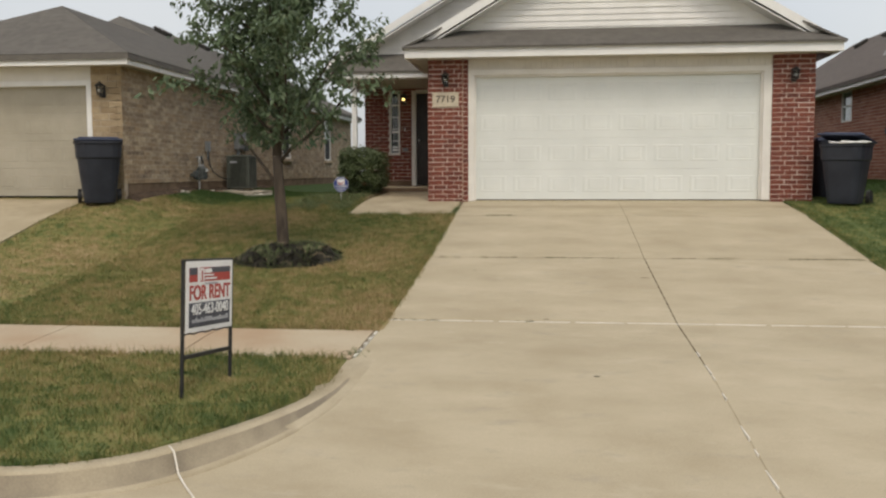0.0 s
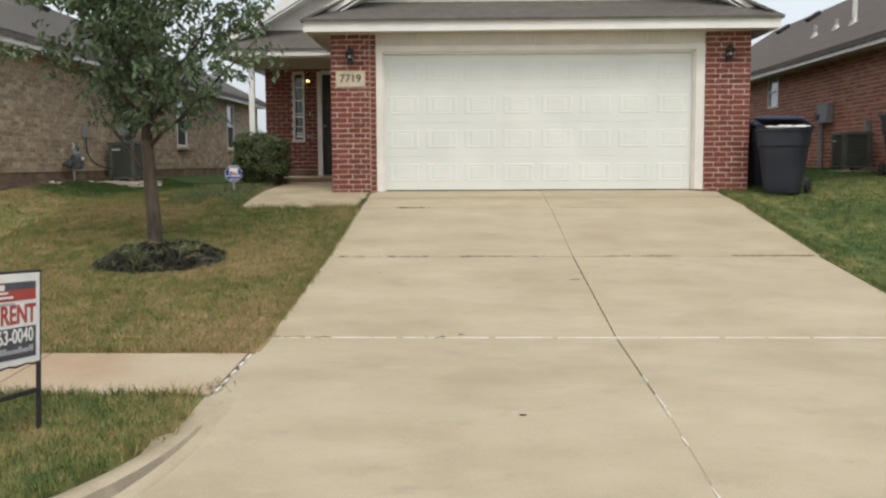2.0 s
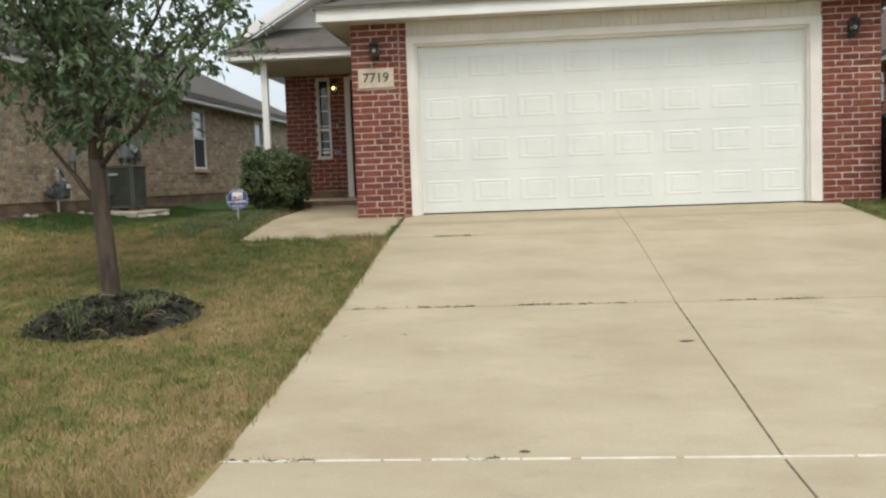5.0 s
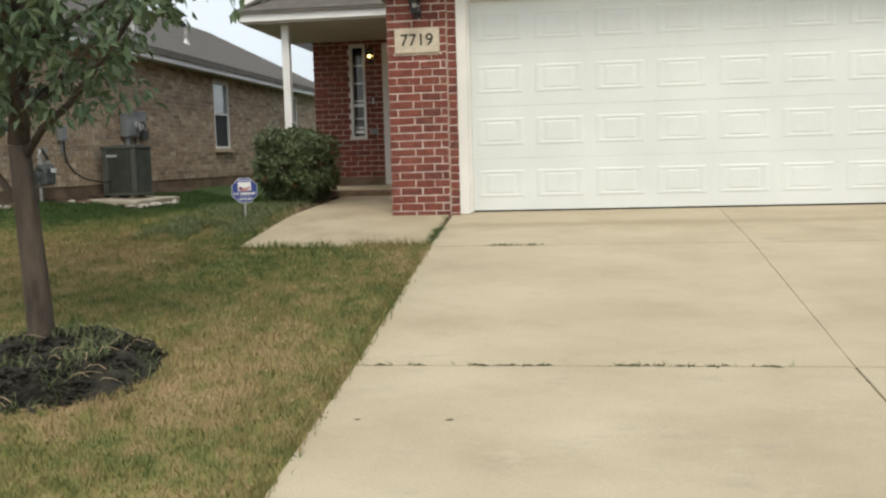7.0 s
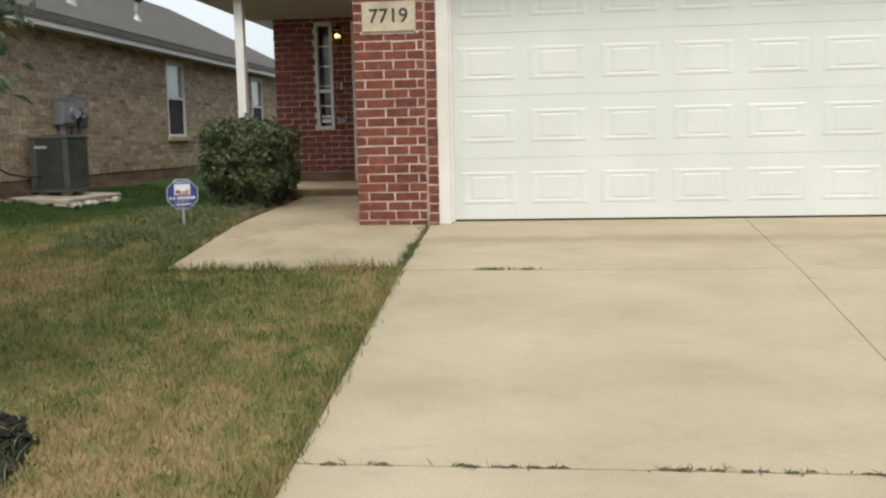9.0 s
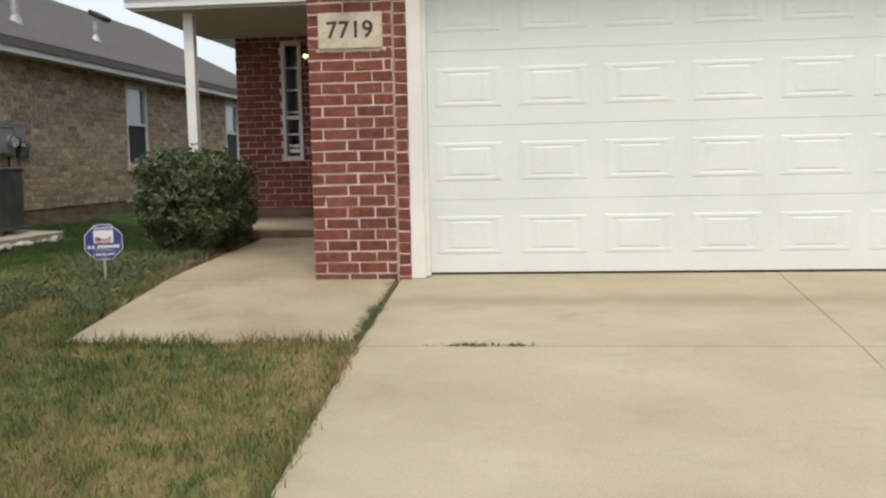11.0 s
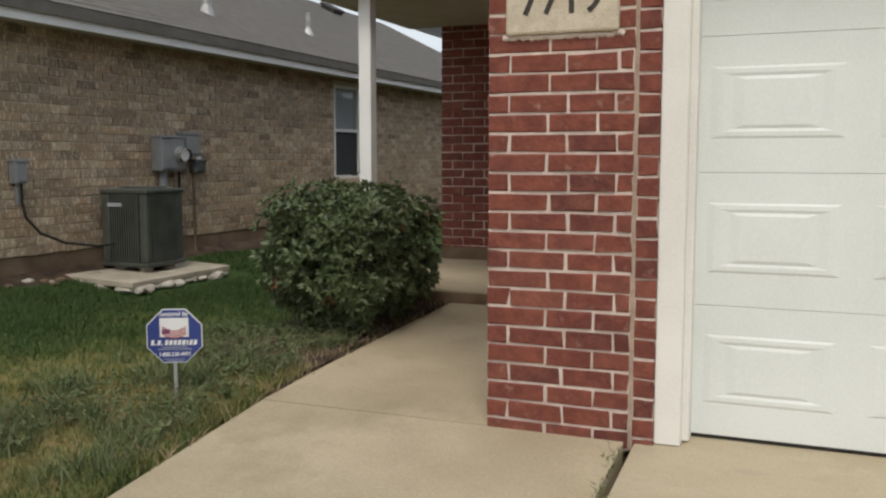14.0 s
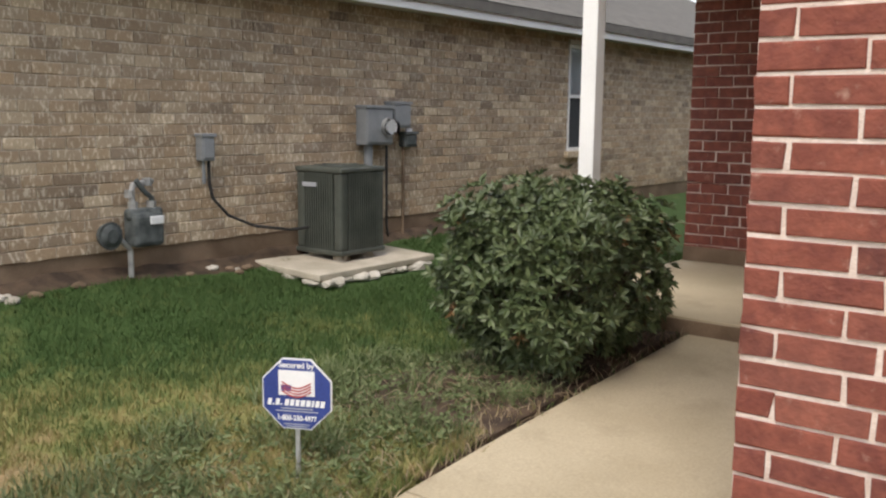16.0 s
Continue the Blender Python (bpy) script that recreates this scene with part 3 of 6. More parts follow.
for k, (x, y, s) in enumerate(((1.65, 8.75, 0.045), (0.90, 4.95, 0.022), (0.52, 6.93, 0.025), (-0.80, 9.04, 0.016), (-0.34, 9.05, 0.018))):
    bm = bmesh.new()
    ring = [bm.verts.new((x + s * rnd.uniform(0.7, 1.5) * math.cos(a), y + s * rnd.uniform(0.5, 0.9) * math.sin(a), land(y) + 0.002)) for a in np.linspace(0, math.tau, 11)[:-1]]
    top = bm.verts.new((x, y, land(y) + 0.005))
    for i in range(10):
        bm.faces.new((ring[i], ring[(i + 1) % 10], top))
    part("dirt_spot", bm, MOSS, drive)

sw = thing("pavement", "sandy concrete sidewalk crossing the front lawn", "sidewalk", kind="structure")
x = -1.07
for k in range(12):
    w = 1.5
    slab("slab", "", ((x - w, 5.34), (x - 0.012, 5.34), (x - 0.012, 6.36), (x - w, 6.36)), 0.12, SIDEWALK, sw)
    x -= w
x = 4.62
for k in range(8):
    slab("slab", "", ((x + 0.012, 5.34), (x + 1.5, 5.34), (x + 1.5, 6.36), (x + 0.012, 6.36)), 0.12, SIDEWALK, sw)
    x += 1.5
curb = thing("curb", "rounded concrete curb flaring into the driveway", "curb", kind="structure")
for side in (0, 1):
    bm = bmesh.new()
    last = None
    path = [(-1.08, 5.33), (-1.10, 5.12)] + [curb_line(k / 20) for k in range(21)] + [(-3.6, 2.70), (-9, 2.70), (-40, 2.70)]
    for k, (x, y) in enumerate(path):
        q = Vector(path[min(k + 1, len(path) - 1)]) - Vector(path[max(k - 1, 0)])
        n = Vector((-q.y, q.x)).normalized()
        g = land(y)
        rise = 0.12 * bump_up(5.2 - y, 0.3, 2.2) + 0.004
        prof = ((0.0, g - 0.15), (0.0, g + rise - 0.02), (0.02, g + rise), (0.115, g + rise - 0.004), (0.13, g + rise * 0.86), (0.155, g + 0.10 * rise), (0.20, g + 0.003), (0.25, g - 0.005), (0.25, g - 0.15))
        row = []
        for o, z in prof:
            vx, vy = x + n.x * o, y + n.y * o
            row.append(bm.verts.new((3.45 - vx if side else vx, vy, z)))
        if last:
            for i in range(len(row) - 1):
                f = bm.faces.new((last[i], row[i], row[i + 1], last[i + 1]))
                f.material_index = 1 if (i == 4 and k > 3) or (i == 5 and k > 9) else 0
        last = row
    part("curb_run", bm, CURB, curb, smooth=True).data.materials.append(SCUFF)
bm = bmesh.new()
tube(bm, [(-1.665, 3.085, -1.092), (-1.60, 3.0, -1.096), (-1.575, 2.965, -1.135), (-1.545, 2.925, -1.200), (-1.46, 2.81, -1.224), (-1.377, 2.698, -1.230), (-1.25, 2.50, -1.236), (-1.10, 2.25, -1.243)], 0.006, seg=6)
part("sealed_crack", bm, CAULK, curb, "white sealed crack across the gutter")

walk_path = thing("front_walk", "pale concrete front walk leading to the porch", "walkway", kind="structure")
slab("slab", "", ((-2.72, 12.60), (-0.995, 12.56), (-0.985, 14.09), (-2.72, 14.09)), 0.14, WALK, walk_path, lift=0.006)
slab("slab", "", ((-2.72, 14.10), (-1.58, 14.10), (-1.58, 16.52), (-2.72, 16.52)), 0.14, WALK, walk_path, lift=0.006)
nb_drive = slab("driveway", "neighbour's pale concrete driveway", ((-12, 3.2), (-7.16, 3.2), (-7.0, 12.42), (-12, 12.42)), 0.14, WALK, top=lambda y: lawn_z(-7, y) + 0.01)


# ---- brick walls ----
BRICK_MESHES = {}


def brick_verts(w, h, d):
    c = 0.0035
    return [(0, -d, 0), (w, -d, 0), (w, -d, h), (0, -d, h), (0, 0, 0), (w, 0, 0), (w, 0, h), (0, 0, h),
            (c, c, c), (w - c, c, c), (w - c, c, h - c), (c, c, h - c)]


BRICK_FACES = [(8, 9, 10, 11), (4, 5, 9, 8), (5, 6, 10, 9), (6, 7, 11, 10), (7, 4, 8, 11), (0, 1, 5, 4), (1, 2, 6, 5), (2, 3, 7, 6), (3, 0, 4, 7)]


def brick_wall(name, label, frame_m, length, height, thick, mats, openings=(), near=None, course=0.08, unit=0.213, start=0.0, bond=0.5, gap=0.009, z0=0.0, joints=None):
    """A wall in local u (x), outward (y) and up (z), set by frame_m; bricks stand 5 mm proud of a recessed mortar bed.
    near: the stretch of u in which each brick is an object of its own; joints: where the upright joints of two alternating courses lie."""
    one, joined, mortar = mats
    us = sorted({0.0, length, *[u for o in openings for u in o[:2]]})
    zs = sorted({0.0, height, *[z for o in openings for z in o[2:4]]})
    bm = bmesh.new()
    for a, b in zip(us, us[1:]):
        for c, d in zip(zs, zs[1:]):
            if not any(o[0] - 1e-6 <= a and b <= o[1] + 1e-6 and o[2] - 1e-6 <= c and d <= o[3] + 1e-6 for o in openings):
                box(bm, a, b, -thick, 0, c, d)
    bmesh.ops.remove_doubles(bm, verts=bm.verts, dist=1e-5)
    wall = solid(name, bm, mortar, label, "wall", "structure", at=frame_m)
    rnd = random.Random(len(name) * 7 + int(length * 100))
    verts, faces, made, k, z = [], [], 0, 0, z0
    while z < height - 0.02:
        h = min(course - gap, height - z)
        u = start - (unit * bond if k % 2 else 0.0)
        spans = []
        if joints:
            cuts = [-gap / 2, *[c + rnd.gauss(0, 0.004) for c in joints[k % 2]], length + gap / 2]
            spans = [(a + gap / 2, b - gap / 2) for a, b in zip(cuts, cuts[1:])]
        while u < length and not joints:
            spans.append((max(u, 0.0), min(u + unit - gap, length)))
            u += unit
        # slivers at the ends become part of the next brick
        if len(spans) > 1 and spans[0][1] - spans[0][0] < 0.03:
            spans[:2] = [(0.0, spans[1][1])]
        if len(spans) > 1 and spans[-1][1] - spans[-1][0] < 0.03:
            spans[-2:] = [(spans[-2][0], length)]
        for o in openings:
            if o[2] < z + h / 2 < o[3]:
                cut = []
                for a, b in spans:
                    if a < o[0]:
                        cut.append((a, min(b, o[0])))
                    if b > o[1]:
                        cut.append((max(a, o[1]), b))
                spans = cut
        for a, b in spans:
            w = b - a
            if w < 0.025:
                continue
            out, dz = rnd.uniform(0.0015, 0.005), rnd.uniform(-0.0015, 0.0015)
            if near and near[0] <= (a + b) / 2 <= near[1] and made < 300:
                key = (round(w, 3), round(h, 3), one.name, rnd.randrange(6))
                if key not in BRICK_MESHES:
                    worn = [(x + rnd.gauss(0, 0.0024), y + rnd.gauss(0, 0.0012), t + rnd.gauss(0, 0.0022)) for x, y, t in brick_verts(w, h, 0.05)]
                    BRICK_MESHES[key] = raw_mesh("brick", worn, BRICK_FACES, one)
                ob = new("brick", BRICK_MESHES[key])
                ob.parent = wall
                ob.matrix_local = pose(a, out, z + dz, 0, 0, 0)
                made += 1
            else:
                n = len(verts)
                verts += [(a + x + rnd.gauss(0, 0.0014), out + y + rnd.gauss(0, 0.001), z + dz + t + rnd.gauss(0, 0.0014)) for x, y, t in brick_verts(w, h, 0.03)]
                faces += [tuple(i + n for i in f) for f in BRICK_FACES]
        z += course
        k += 1
    if verts:
        part("brickwork", raw_mesh("brickwork", verts, faces, joined), joined, wall, kind="stuff")
    return wall


def facing_front(x, y, z):
    """u runs to +x and the face looks to -y."""
    return Matrix.Translation((x, y, z)) @ Matrix(((1, 0, 0, 0), (0, -1, 0, 0), (0, 0, 1, 0), (0, 0, 0, 1)))


def facing_right(x, y, z):
    """u runs to +y and the face looks to +x."""
    return Matrix.Translation((x, y, z)) @ Matrix(((0, 1, 0, 0), (1, 0, 0, 0), (0, 0, 1, 0), (0, 0, 0, 1)))


def facing_left(x, y, z):
    """u runs to +y and the face looks to -x."""
    return Matrix.Translation((x, y, z)) @ Matrix(((0, -1, 0, 0), (1, 0, 0, 0), (0, 0, 1, 0), (0, 0, 0, 1)))


RED, TAN = (RED_BRICK, RED_BRICK_FAR, PINK_MORTAR), (TAN_BRICK, TAN_BRICK_FAR, TAN_MORTAR)


# ---- roofs ----
def clip(poly, axis, value, keep_above):
    out = []
    for p, q in zip(poly, poly[1:] + poly[:1]):
        ip, iq = (p[axis] >= value) == keep_above, (q[axis] >= value) == keep_above
        if ip:
            out.append(p)
        if ip != iq:
            t = (value - p[axis]) / (q[axis] - p[axis])
            out.append((p[0] + (q[0] - p[0]) * t, p[1] + (q[1] - p[1]) * t))
    return out


def roof(name, label, planes, mat, course=0.14, thick=0.10, category="roof"):
    """Shingled planes, each a convex outline whose first two points are its eave; every course laps the one below."""
    rnd = random.Random(len(planes) * 31 + 5)
    verts, faces = [], []
    deck = bmesh.new()
    for poly in planes:
        pts = [Vector(p) for p in poly]
        o, s = pts[0], (pts[1] - pts[0]).normalized()
        n = s.cross(pts[2] - o).normalized()
        if n.z < 0:
            n = -n
        v = n.cross(s)
        if v.z < 0:
            v = -v
        flat = [((p - o).dot(s), (p - o).dot(v)) for p in pts]
        top = [deck.verts.new(p + n * 0.0) for p in pts]
        low = [deck.verts.new(p - Vector((0, 0, thick))) for p in pts]
        deck.faces.new(top)
        deck.faces.new(low[::-1])
        for i in range(len(top)):
            j = (i + 1) % len(top)
            deck.faces.new((top[j], top[i], low[i], low[j]))
        vmax, smin, smax = max(p[1] for p in flat), min(p[0] for p in flat), max(p[0] for p in flat)
        v0 = 0.0
        while v0 < vmax:
            band = clip(clip(flat, 1, v0, True), 1, v0 + course, False)
            s0 = smin - rnd.uniform(0, 0.6)
            while s0 < smax and len(band) > 2:
                w = rnd.uniform(0.25, 0.95)
                cell = clip(clip(band, 0, s0, True), 0, s0 + w, False)
                if len(cell) > 2:
                    k = len(verts)
                    lift = rnd.uniform(0.003, 0.0055)
                    for a, b in cell:
                        verts.append(tuple(o + s * a + v * b + n * (0.004 + lift * (1 - (b - v0) / course))))
                    faces.append(tuple(range(k, len(verts))))
                s0 += w
            v0 += course
    bmesh.ops.recalc_face_normals(deck, faces=deck.faces)
    ob = solid(name, deck, mat, label, category, "structure")
    part("shingle_courses", raw_mesh("shingle_courses", verts, faces, mat), mat, ob, kind="stuff")
    return ob


# ---- the rented house: garage front ----
XL, XR, PY = -1.575, 4.965, 14.10
SOF = 2.455
EVEN, ODD = (0.257, 0.458), (0.088, 0.335, 0.538)
brick_wall("wall_garage_left", "red brick pier with pale mortar beside the garage door", facing_front(XL, PY, -0.06), 0.604, SOF + 0.06, 0.10, RED, near=(-1, 1), course=0.08075, gap=0.0125, z0=0.0065, joints=(EVEN, ODD))
bm = boxes((-0.971, -0.951, PY + 0.004, PY + 0.10, -0.06, SOF))
solid("trim_caulk", bm, CAULK_TAN, "wide caulked control joint in brickwork", "trim", "structure")
brick_wall("wall_garage_jamb", "narrow strip of cut red bricks", facing_front(-0.951, PY + 0.006, -0.075), 0.081, SOF + 0.075, 0.10, RED, near=(-1, 1), course=0.0815, gap=0.011, z0=-0.004, joints=((), ()))
WR = XR - 4.275
brick_wall("wall_garage_right", "red brick pier with pale mortar beside the garage door", facing_front(4.275, PY, -0.06), WR, SOF + 0.06, 0.10, RED, near=(-1, 1), course=0.08075, gap=0.0125, z0=0.0065, joints=([WR - c for c in EVEN[::-1]] + [], [WR - c for c in ODD[::-1]]))
brick_wall("wall_garage_side", "red brick side wall of the garage facing the porch", facing_left(XL, PY + 0.10, -0.1), 4.3, 2.5, 0.12, RED)
brick_wall("wall_house_right", "red brick side wall of the house", facing_right(XR, PY + 0.10, -0.1), 12, 2.5, 0.12, RED)

# jambs, header and frieze round the garage opening
bm = bmesh.new()
box(bm, -0.868, -0.762, PY + 0.01, PY + 0.20, -0.022, 2.185, 0.006)
box(bm, -0.785, -0.735, PY + 0.06, PY + 0.19, -0.012, 2.175, 0.006)
box(bm, 4.13, 4.272, PY + 0.01, PY + 0.20, 0.0, 2.185, 0.006)
box(bm, 4.105, 4.135, PY + 0.06, PY + 0.19, 0.0, 2.175, 0.006)
box(bm, -0.868, 4.272, PY + 0.008, PY + 0.20, 2.172, 2.268, 0.006)
box(bm, -0.752, 4.13, PY + 0.06, PY + 0.19, 2.142, 2.174, 0.005)
solid("trim_garage", bm, JAMB, "cream painted wooden trim round garage opening", "trim", "structure")
bm = boxes((-0.868, 4.272, PY + 0.037, PY + 0.16, 2.264, SOF))
x = -0.866
while x < 4.26:
    box(bm, x, min(x + 0.082, 4.27), PY + 0.03, PY + 0.08, 2.270, SOF, 0.006)
    x += 0.0915
solid("trim_frieze", bm, FRIEZE, "ribbed greige vinyl frieze above the garage", "trim", "structure")
bm = bmesh.new()
y = 13.77
while y < 14.12:
    box(bm, -1.90, 5.27, y, min(y + 0.094, 14.13), SOF, SOF + 0.012, 0.003)
    y += 0.10
box(bm, -1.90, XL, 14.13, 16.3, SOF, SOF + 0.012)
solid("soffit_garage", bm, SOFFIT, "greige vinyl soffit under the garage eave", "soffit", "structure")
bm = bmesh.new()
box(bm, -1.935, 5.30, 13.745, 13.77, SOF - 0.015, 2.60, 0.004)
box(bm, -1.935, -1.91, 13.77, 16.3, SOF - 0.015, 2.60, 0.004)
box(bm, 5.275, 5.30, 13.77, 16.3, SOF - 0.015, 2.60, 0.004)
solid("fascia_garage", bm, WHITE, "white painted fascia board", "trim", "structure")
roof("roof_garage_skirt", "grey shingled skirt roof over the garage", [
    [(-1.97, 13.70, 2.615), (5.34, 13.70, 2.615), (4.65, 14.42, 2.985), (-1.25, 14.42, 2.985)],
    [(-1.97, 13.70, 2.615), (-1.97, 20.0, 2.615), (1.685, 20.0, 4.746), (1.685, 14.05, 4.746), (-1.25, 14.05, 3.035)],
    [(5.34, 13.70, 2.615), (5.34, 26.0, 2.615), (1.685, 26.0, 4.746), (1.685, 14.05, 4.746), (4.65, 14.05, 3.017)]], SHINGLE, thick=0.03)


def gable(name, label, xa, xb, z0, apex_x, slope, y, base_x, mats, lap=0.105):
    """A gable of lapped siding boards with wide white rake boards; xa to xb at the foot."""
    top = z0 + slope * (apex_x - xa)
    wall = thing(name, label, "gable wall", kind="structure")
    z, right = z0, xb
    while z < top - 0.02:
        a = xa + (z - z0) / slope
        b = xb - (z - z0) / slope
        if b - a < 0.1:
            break
        c, d = a + lap / slope, b - lap / slope
        bm = bmesh.new()
        v = [(a, y - 0.018, z), (b, y - 0.018, z), (d, y - 0.002, z + lap), (c, y - 0.002, z + lap), (a, y + 0.05, z), (b, y + 0.05, z), (d, y + 0.05, z + lap), (c, y + 0.05, z + lap)]
        v = [bm.verts.new(p) for p in v]
        for f in ((0, 1, 2, 3), (4, 7, 6, 5), (0, 4, 5, 1), (2, 6, 7, 3), (1, 5, 6, 2), (3, 7, 4, 0)):
            bm.faces.new([v[i] for i in f])
        part("siding_board", bm, SIDING, wall)
        z += lap
    return wall


gable("wall_gable_garage", "cream lap-sided gable over the garage", -1.55, 4.92, 2.70, 1.685, 0.583, 14.42, 0, None)
bm = bmesh.new()
for sx in (1, -1):
    m = Matrix(((sx, 0, 0, 1.685 * (1 - sx)), (0, 1, 0, 14.02), (0, 0, 1, 0), (0, 0, 0, 1)))
    prism(bm, bar((-1.74, 2.805), (1.685, 4.802), 0.14, 0), 0.03, m)
    m2 = Matrix(((sx, 0, 0, 1.685 * (1 - sx)), (0, 1, 0, 14.05), (0, 0, 1, 0), (0, 0, 0, 1)))
    prism(bm, bar((-1.60, 2.695), (1.685, 4.61), 0.022, 0), 0.38, m2)
bmesh.ops.recalc_face_normals(bm, faces=bm.faces)
solid("trim_rake_garage", bm, WHITE, "wide white rake boards on the gable", "trim", "structure")


# ---- garage door ----
def garage_door(name, label, width, rows, mat, at, columns=8, handle=False):
    sec = 0.534
    door = thing(name, label, "garage door", at)
    for r in range(rows):
        bm = boxes((0, width, 0.0, 0.045, r * sec + 0.0007, (r + 1) * sec - 0.0007), bevel=0.002)
        s = part("section", bm, mat, door)
        pw = width / columns
        for c in range(columns):
            x0, x1 = c * pw + 0.056, (c + 1) * pw - 0.056
            z0, z1 = r * sec + 0.135, r * sec + 0.415
            bm = bmesh.new()
            rim = [(x0, z0), (x1, z0), (x1, z1), (x0, z1)]
            rings = []
            for inset, wide, y in ((0.0, 0.0, 0.0), (0.009, 0.026, -0.0045), (0.026, 0.046, -0.0052), (0.038, 0.086, -0.0008), (0.052, 0.124, -0.0060)):
                rings.append([bm.verts.new((x + (wide if x == x0 else -wide), y, z + (inset if z == z0 else -inset))) for x, z in rim])
            for a, b in zip(rings, rings[1:]):
                for i in range(4):
                    bm.faces.new((a[i], a[(i + 1) % 4], b[(i + 1) % 4], b[i]))
            bm.faces.new(rings[-1])
            part("panel", bm, mat, s)
    bm = boxes((0.0, width, 0.004, 0.04, -0.012, 0.004), bevel=0.002)
    part("bottom_seal", bm, BLACK, door, "black rubber bottom seal")
    return door


garage_door("garage_door", "closed white panelled double garage door", 4.862, 4, DOOR_WHITE, (-0.748, 14.235, 0.005))
solid("wall_garage_back", boxes((-1.4, 4.8, 20, 20.1, -0.1, 2.5)), INSIDE, "plain inner garage wall", "wall", "structure")
solid("floor_garage", boxes((-1.44, 4.84, 14.26, 20, -0.2, -0.02)), CONCRETE, "garage floor slab", "floor", "structure")


# ---- wall lanterns ----
def lantern(at, label, lit=False):
    """A wall lantern: back plate, arm, tapered glass cage with bars, roof and finial; it hangs off a wall that looks to -y."""
    t = thing("wall_lantern", label, "wall lamp", at, group="outdoor wall lanterns")
    part("back_plate", boxes((-0.045, 0.045, -0.015, 0.0, -0.10, 0.10), bevel=0.006), BLACK, t)
    part("arm", tube(bmesh.new(), [(0, -0.01, -0.03), (0, -0.06, -0.10), (0, -0.11, -0.09), (0, -0.115, -0.055)], 0.009), BLACK, t)
    bm = bmesh.new()
    cylinder(bm, (0, -0.115, -0.055), (0, -0.115, 0.085), 0.042, 0.066, 6, False)
    part("glass_shade", bm, LAMP_GLASS, t, "frosted lantern glass")
    bm = bmesh.new()
    for k in range(6):
        a = radians(60 * k)
        cylinder(bm, (0.043 * math.cos(a), -0.115 + 0.043 * math.sin(a), -0.055), (0.068 * math.cos(a), -0.115 + 0.068 * math.sin(a), 0.088), 0.005, seg=5)
    cylinder(bm, (0, -0.115, -0.066), (0, -0.115, -0.052), 0.05, seg=12)
    part("cage", bm, BLACK, t)
    bm = bmesh.new()
    cylinder(bm, (0, -0.115, 0.085), (0, -0.115, 0.13), 0.082, 0.03, 12)
    cylinder(bm, (0, -0.115, 0.13), (0, -0.115, 0.165), 0.014, 0.006, 8)
    part("roof", bm, BLACK, t)
    bm = bmesh.new()
    bmesh.ops.create_uvsphere(bm, u_segments=10, v_segments=8, radius=0.024, matrix=Matrix.Translation((0, -0.115, 0.01)))
    part("bulb", bm, BULB if lit else SIGN_WHITE, t, smooth=True)
    return t


lantern((-1.255, PY - 0.008, 2.08), "black glass wall lantern above the house number")
lantern((4.61, PY - 0.008, 2.08), "black glass wall lantern on the brick pier")

# ---- house number ----
plaque = thing("house_number_plaque", "tan stone plaque with dark house number 7719", "house number", (-1.263, PY - 0.01, 1.757))
part("stone_tablet", boxes((-0.232, 0.232, -0.022, 0.03, -0.128, 0.128), bevel=0.012), PLAQUE, plaque)
for k, ch in enumerate("7719"):
    lettering("digit", ch, 0.165, INK, pose(-0.129 + 0.086 * k, -0.0235, 0.0, 90, 0, 0), plaque, bold=0.0025)
rnd = random.Random(3)
bm = tube(bmesh.new(), [(-0.25 + k * 0.0125, 0.009, -0.131 - rnd.uniform(0, 0.010)) for k in range(41)], 0.0125, seg=8)
part("mortar_smear", bm, PINK_MORTAR, plaque, "rough mortar smeared under tablet")

# ---- porch ----
WY = 18.5
bm = boxes((-3.62, XL - 0.005, 16.54, WY + 0.1, -0.15, 0.18), bevel=0.012)
solid("floor_porch", bm, WALK, "raised pale concrete porch slab", "porch floor", "structure")
# thin strip over the slab's front face, darker than the concrete
solid("trim_porch_riser", boxes((-3.60, XL - 0.008, 16.526, 16.537, 0.0, 0.168), bevel=0.003), FOUNDATION, "dark brown riser of the porch step", "trim", "structure")
SW = (-3.03, -2.785, 0.885, 2.30)
DR = (-2.42, -1.50, 0.235, 2.30)
ox = -3.59
brick_wall("wall_porch", "red brick porch wall with sidelight and doorway", facing_front(ox, WY, 0.235), XL - ox, 2.16, 0.14, RED,
           openings=[(SW[0] - ox, SW[1] - ox, SW[2] - 0.235, SW[3] - 0.235), (DR[0] - ox - 0.10, XL - ox, 0.0, DR[3] - 0.235)], near=(-1, 0.7), start=-0.1)
brick_wall("wall_house_left", "red brick side wall of the house", facing_left(ox, WY + 0.14, 0.0), 9, 2.4, 0.12, RED)
solid("trim_porch_base", boxes((ox - 0.005, DR[0] - 0.10, WY - 0.012, WY + 0.05, 0.182, 0.295), bevel=0.006), FOUNDATION, "muddy concrete edge at foot of wall", "trim", "structure")


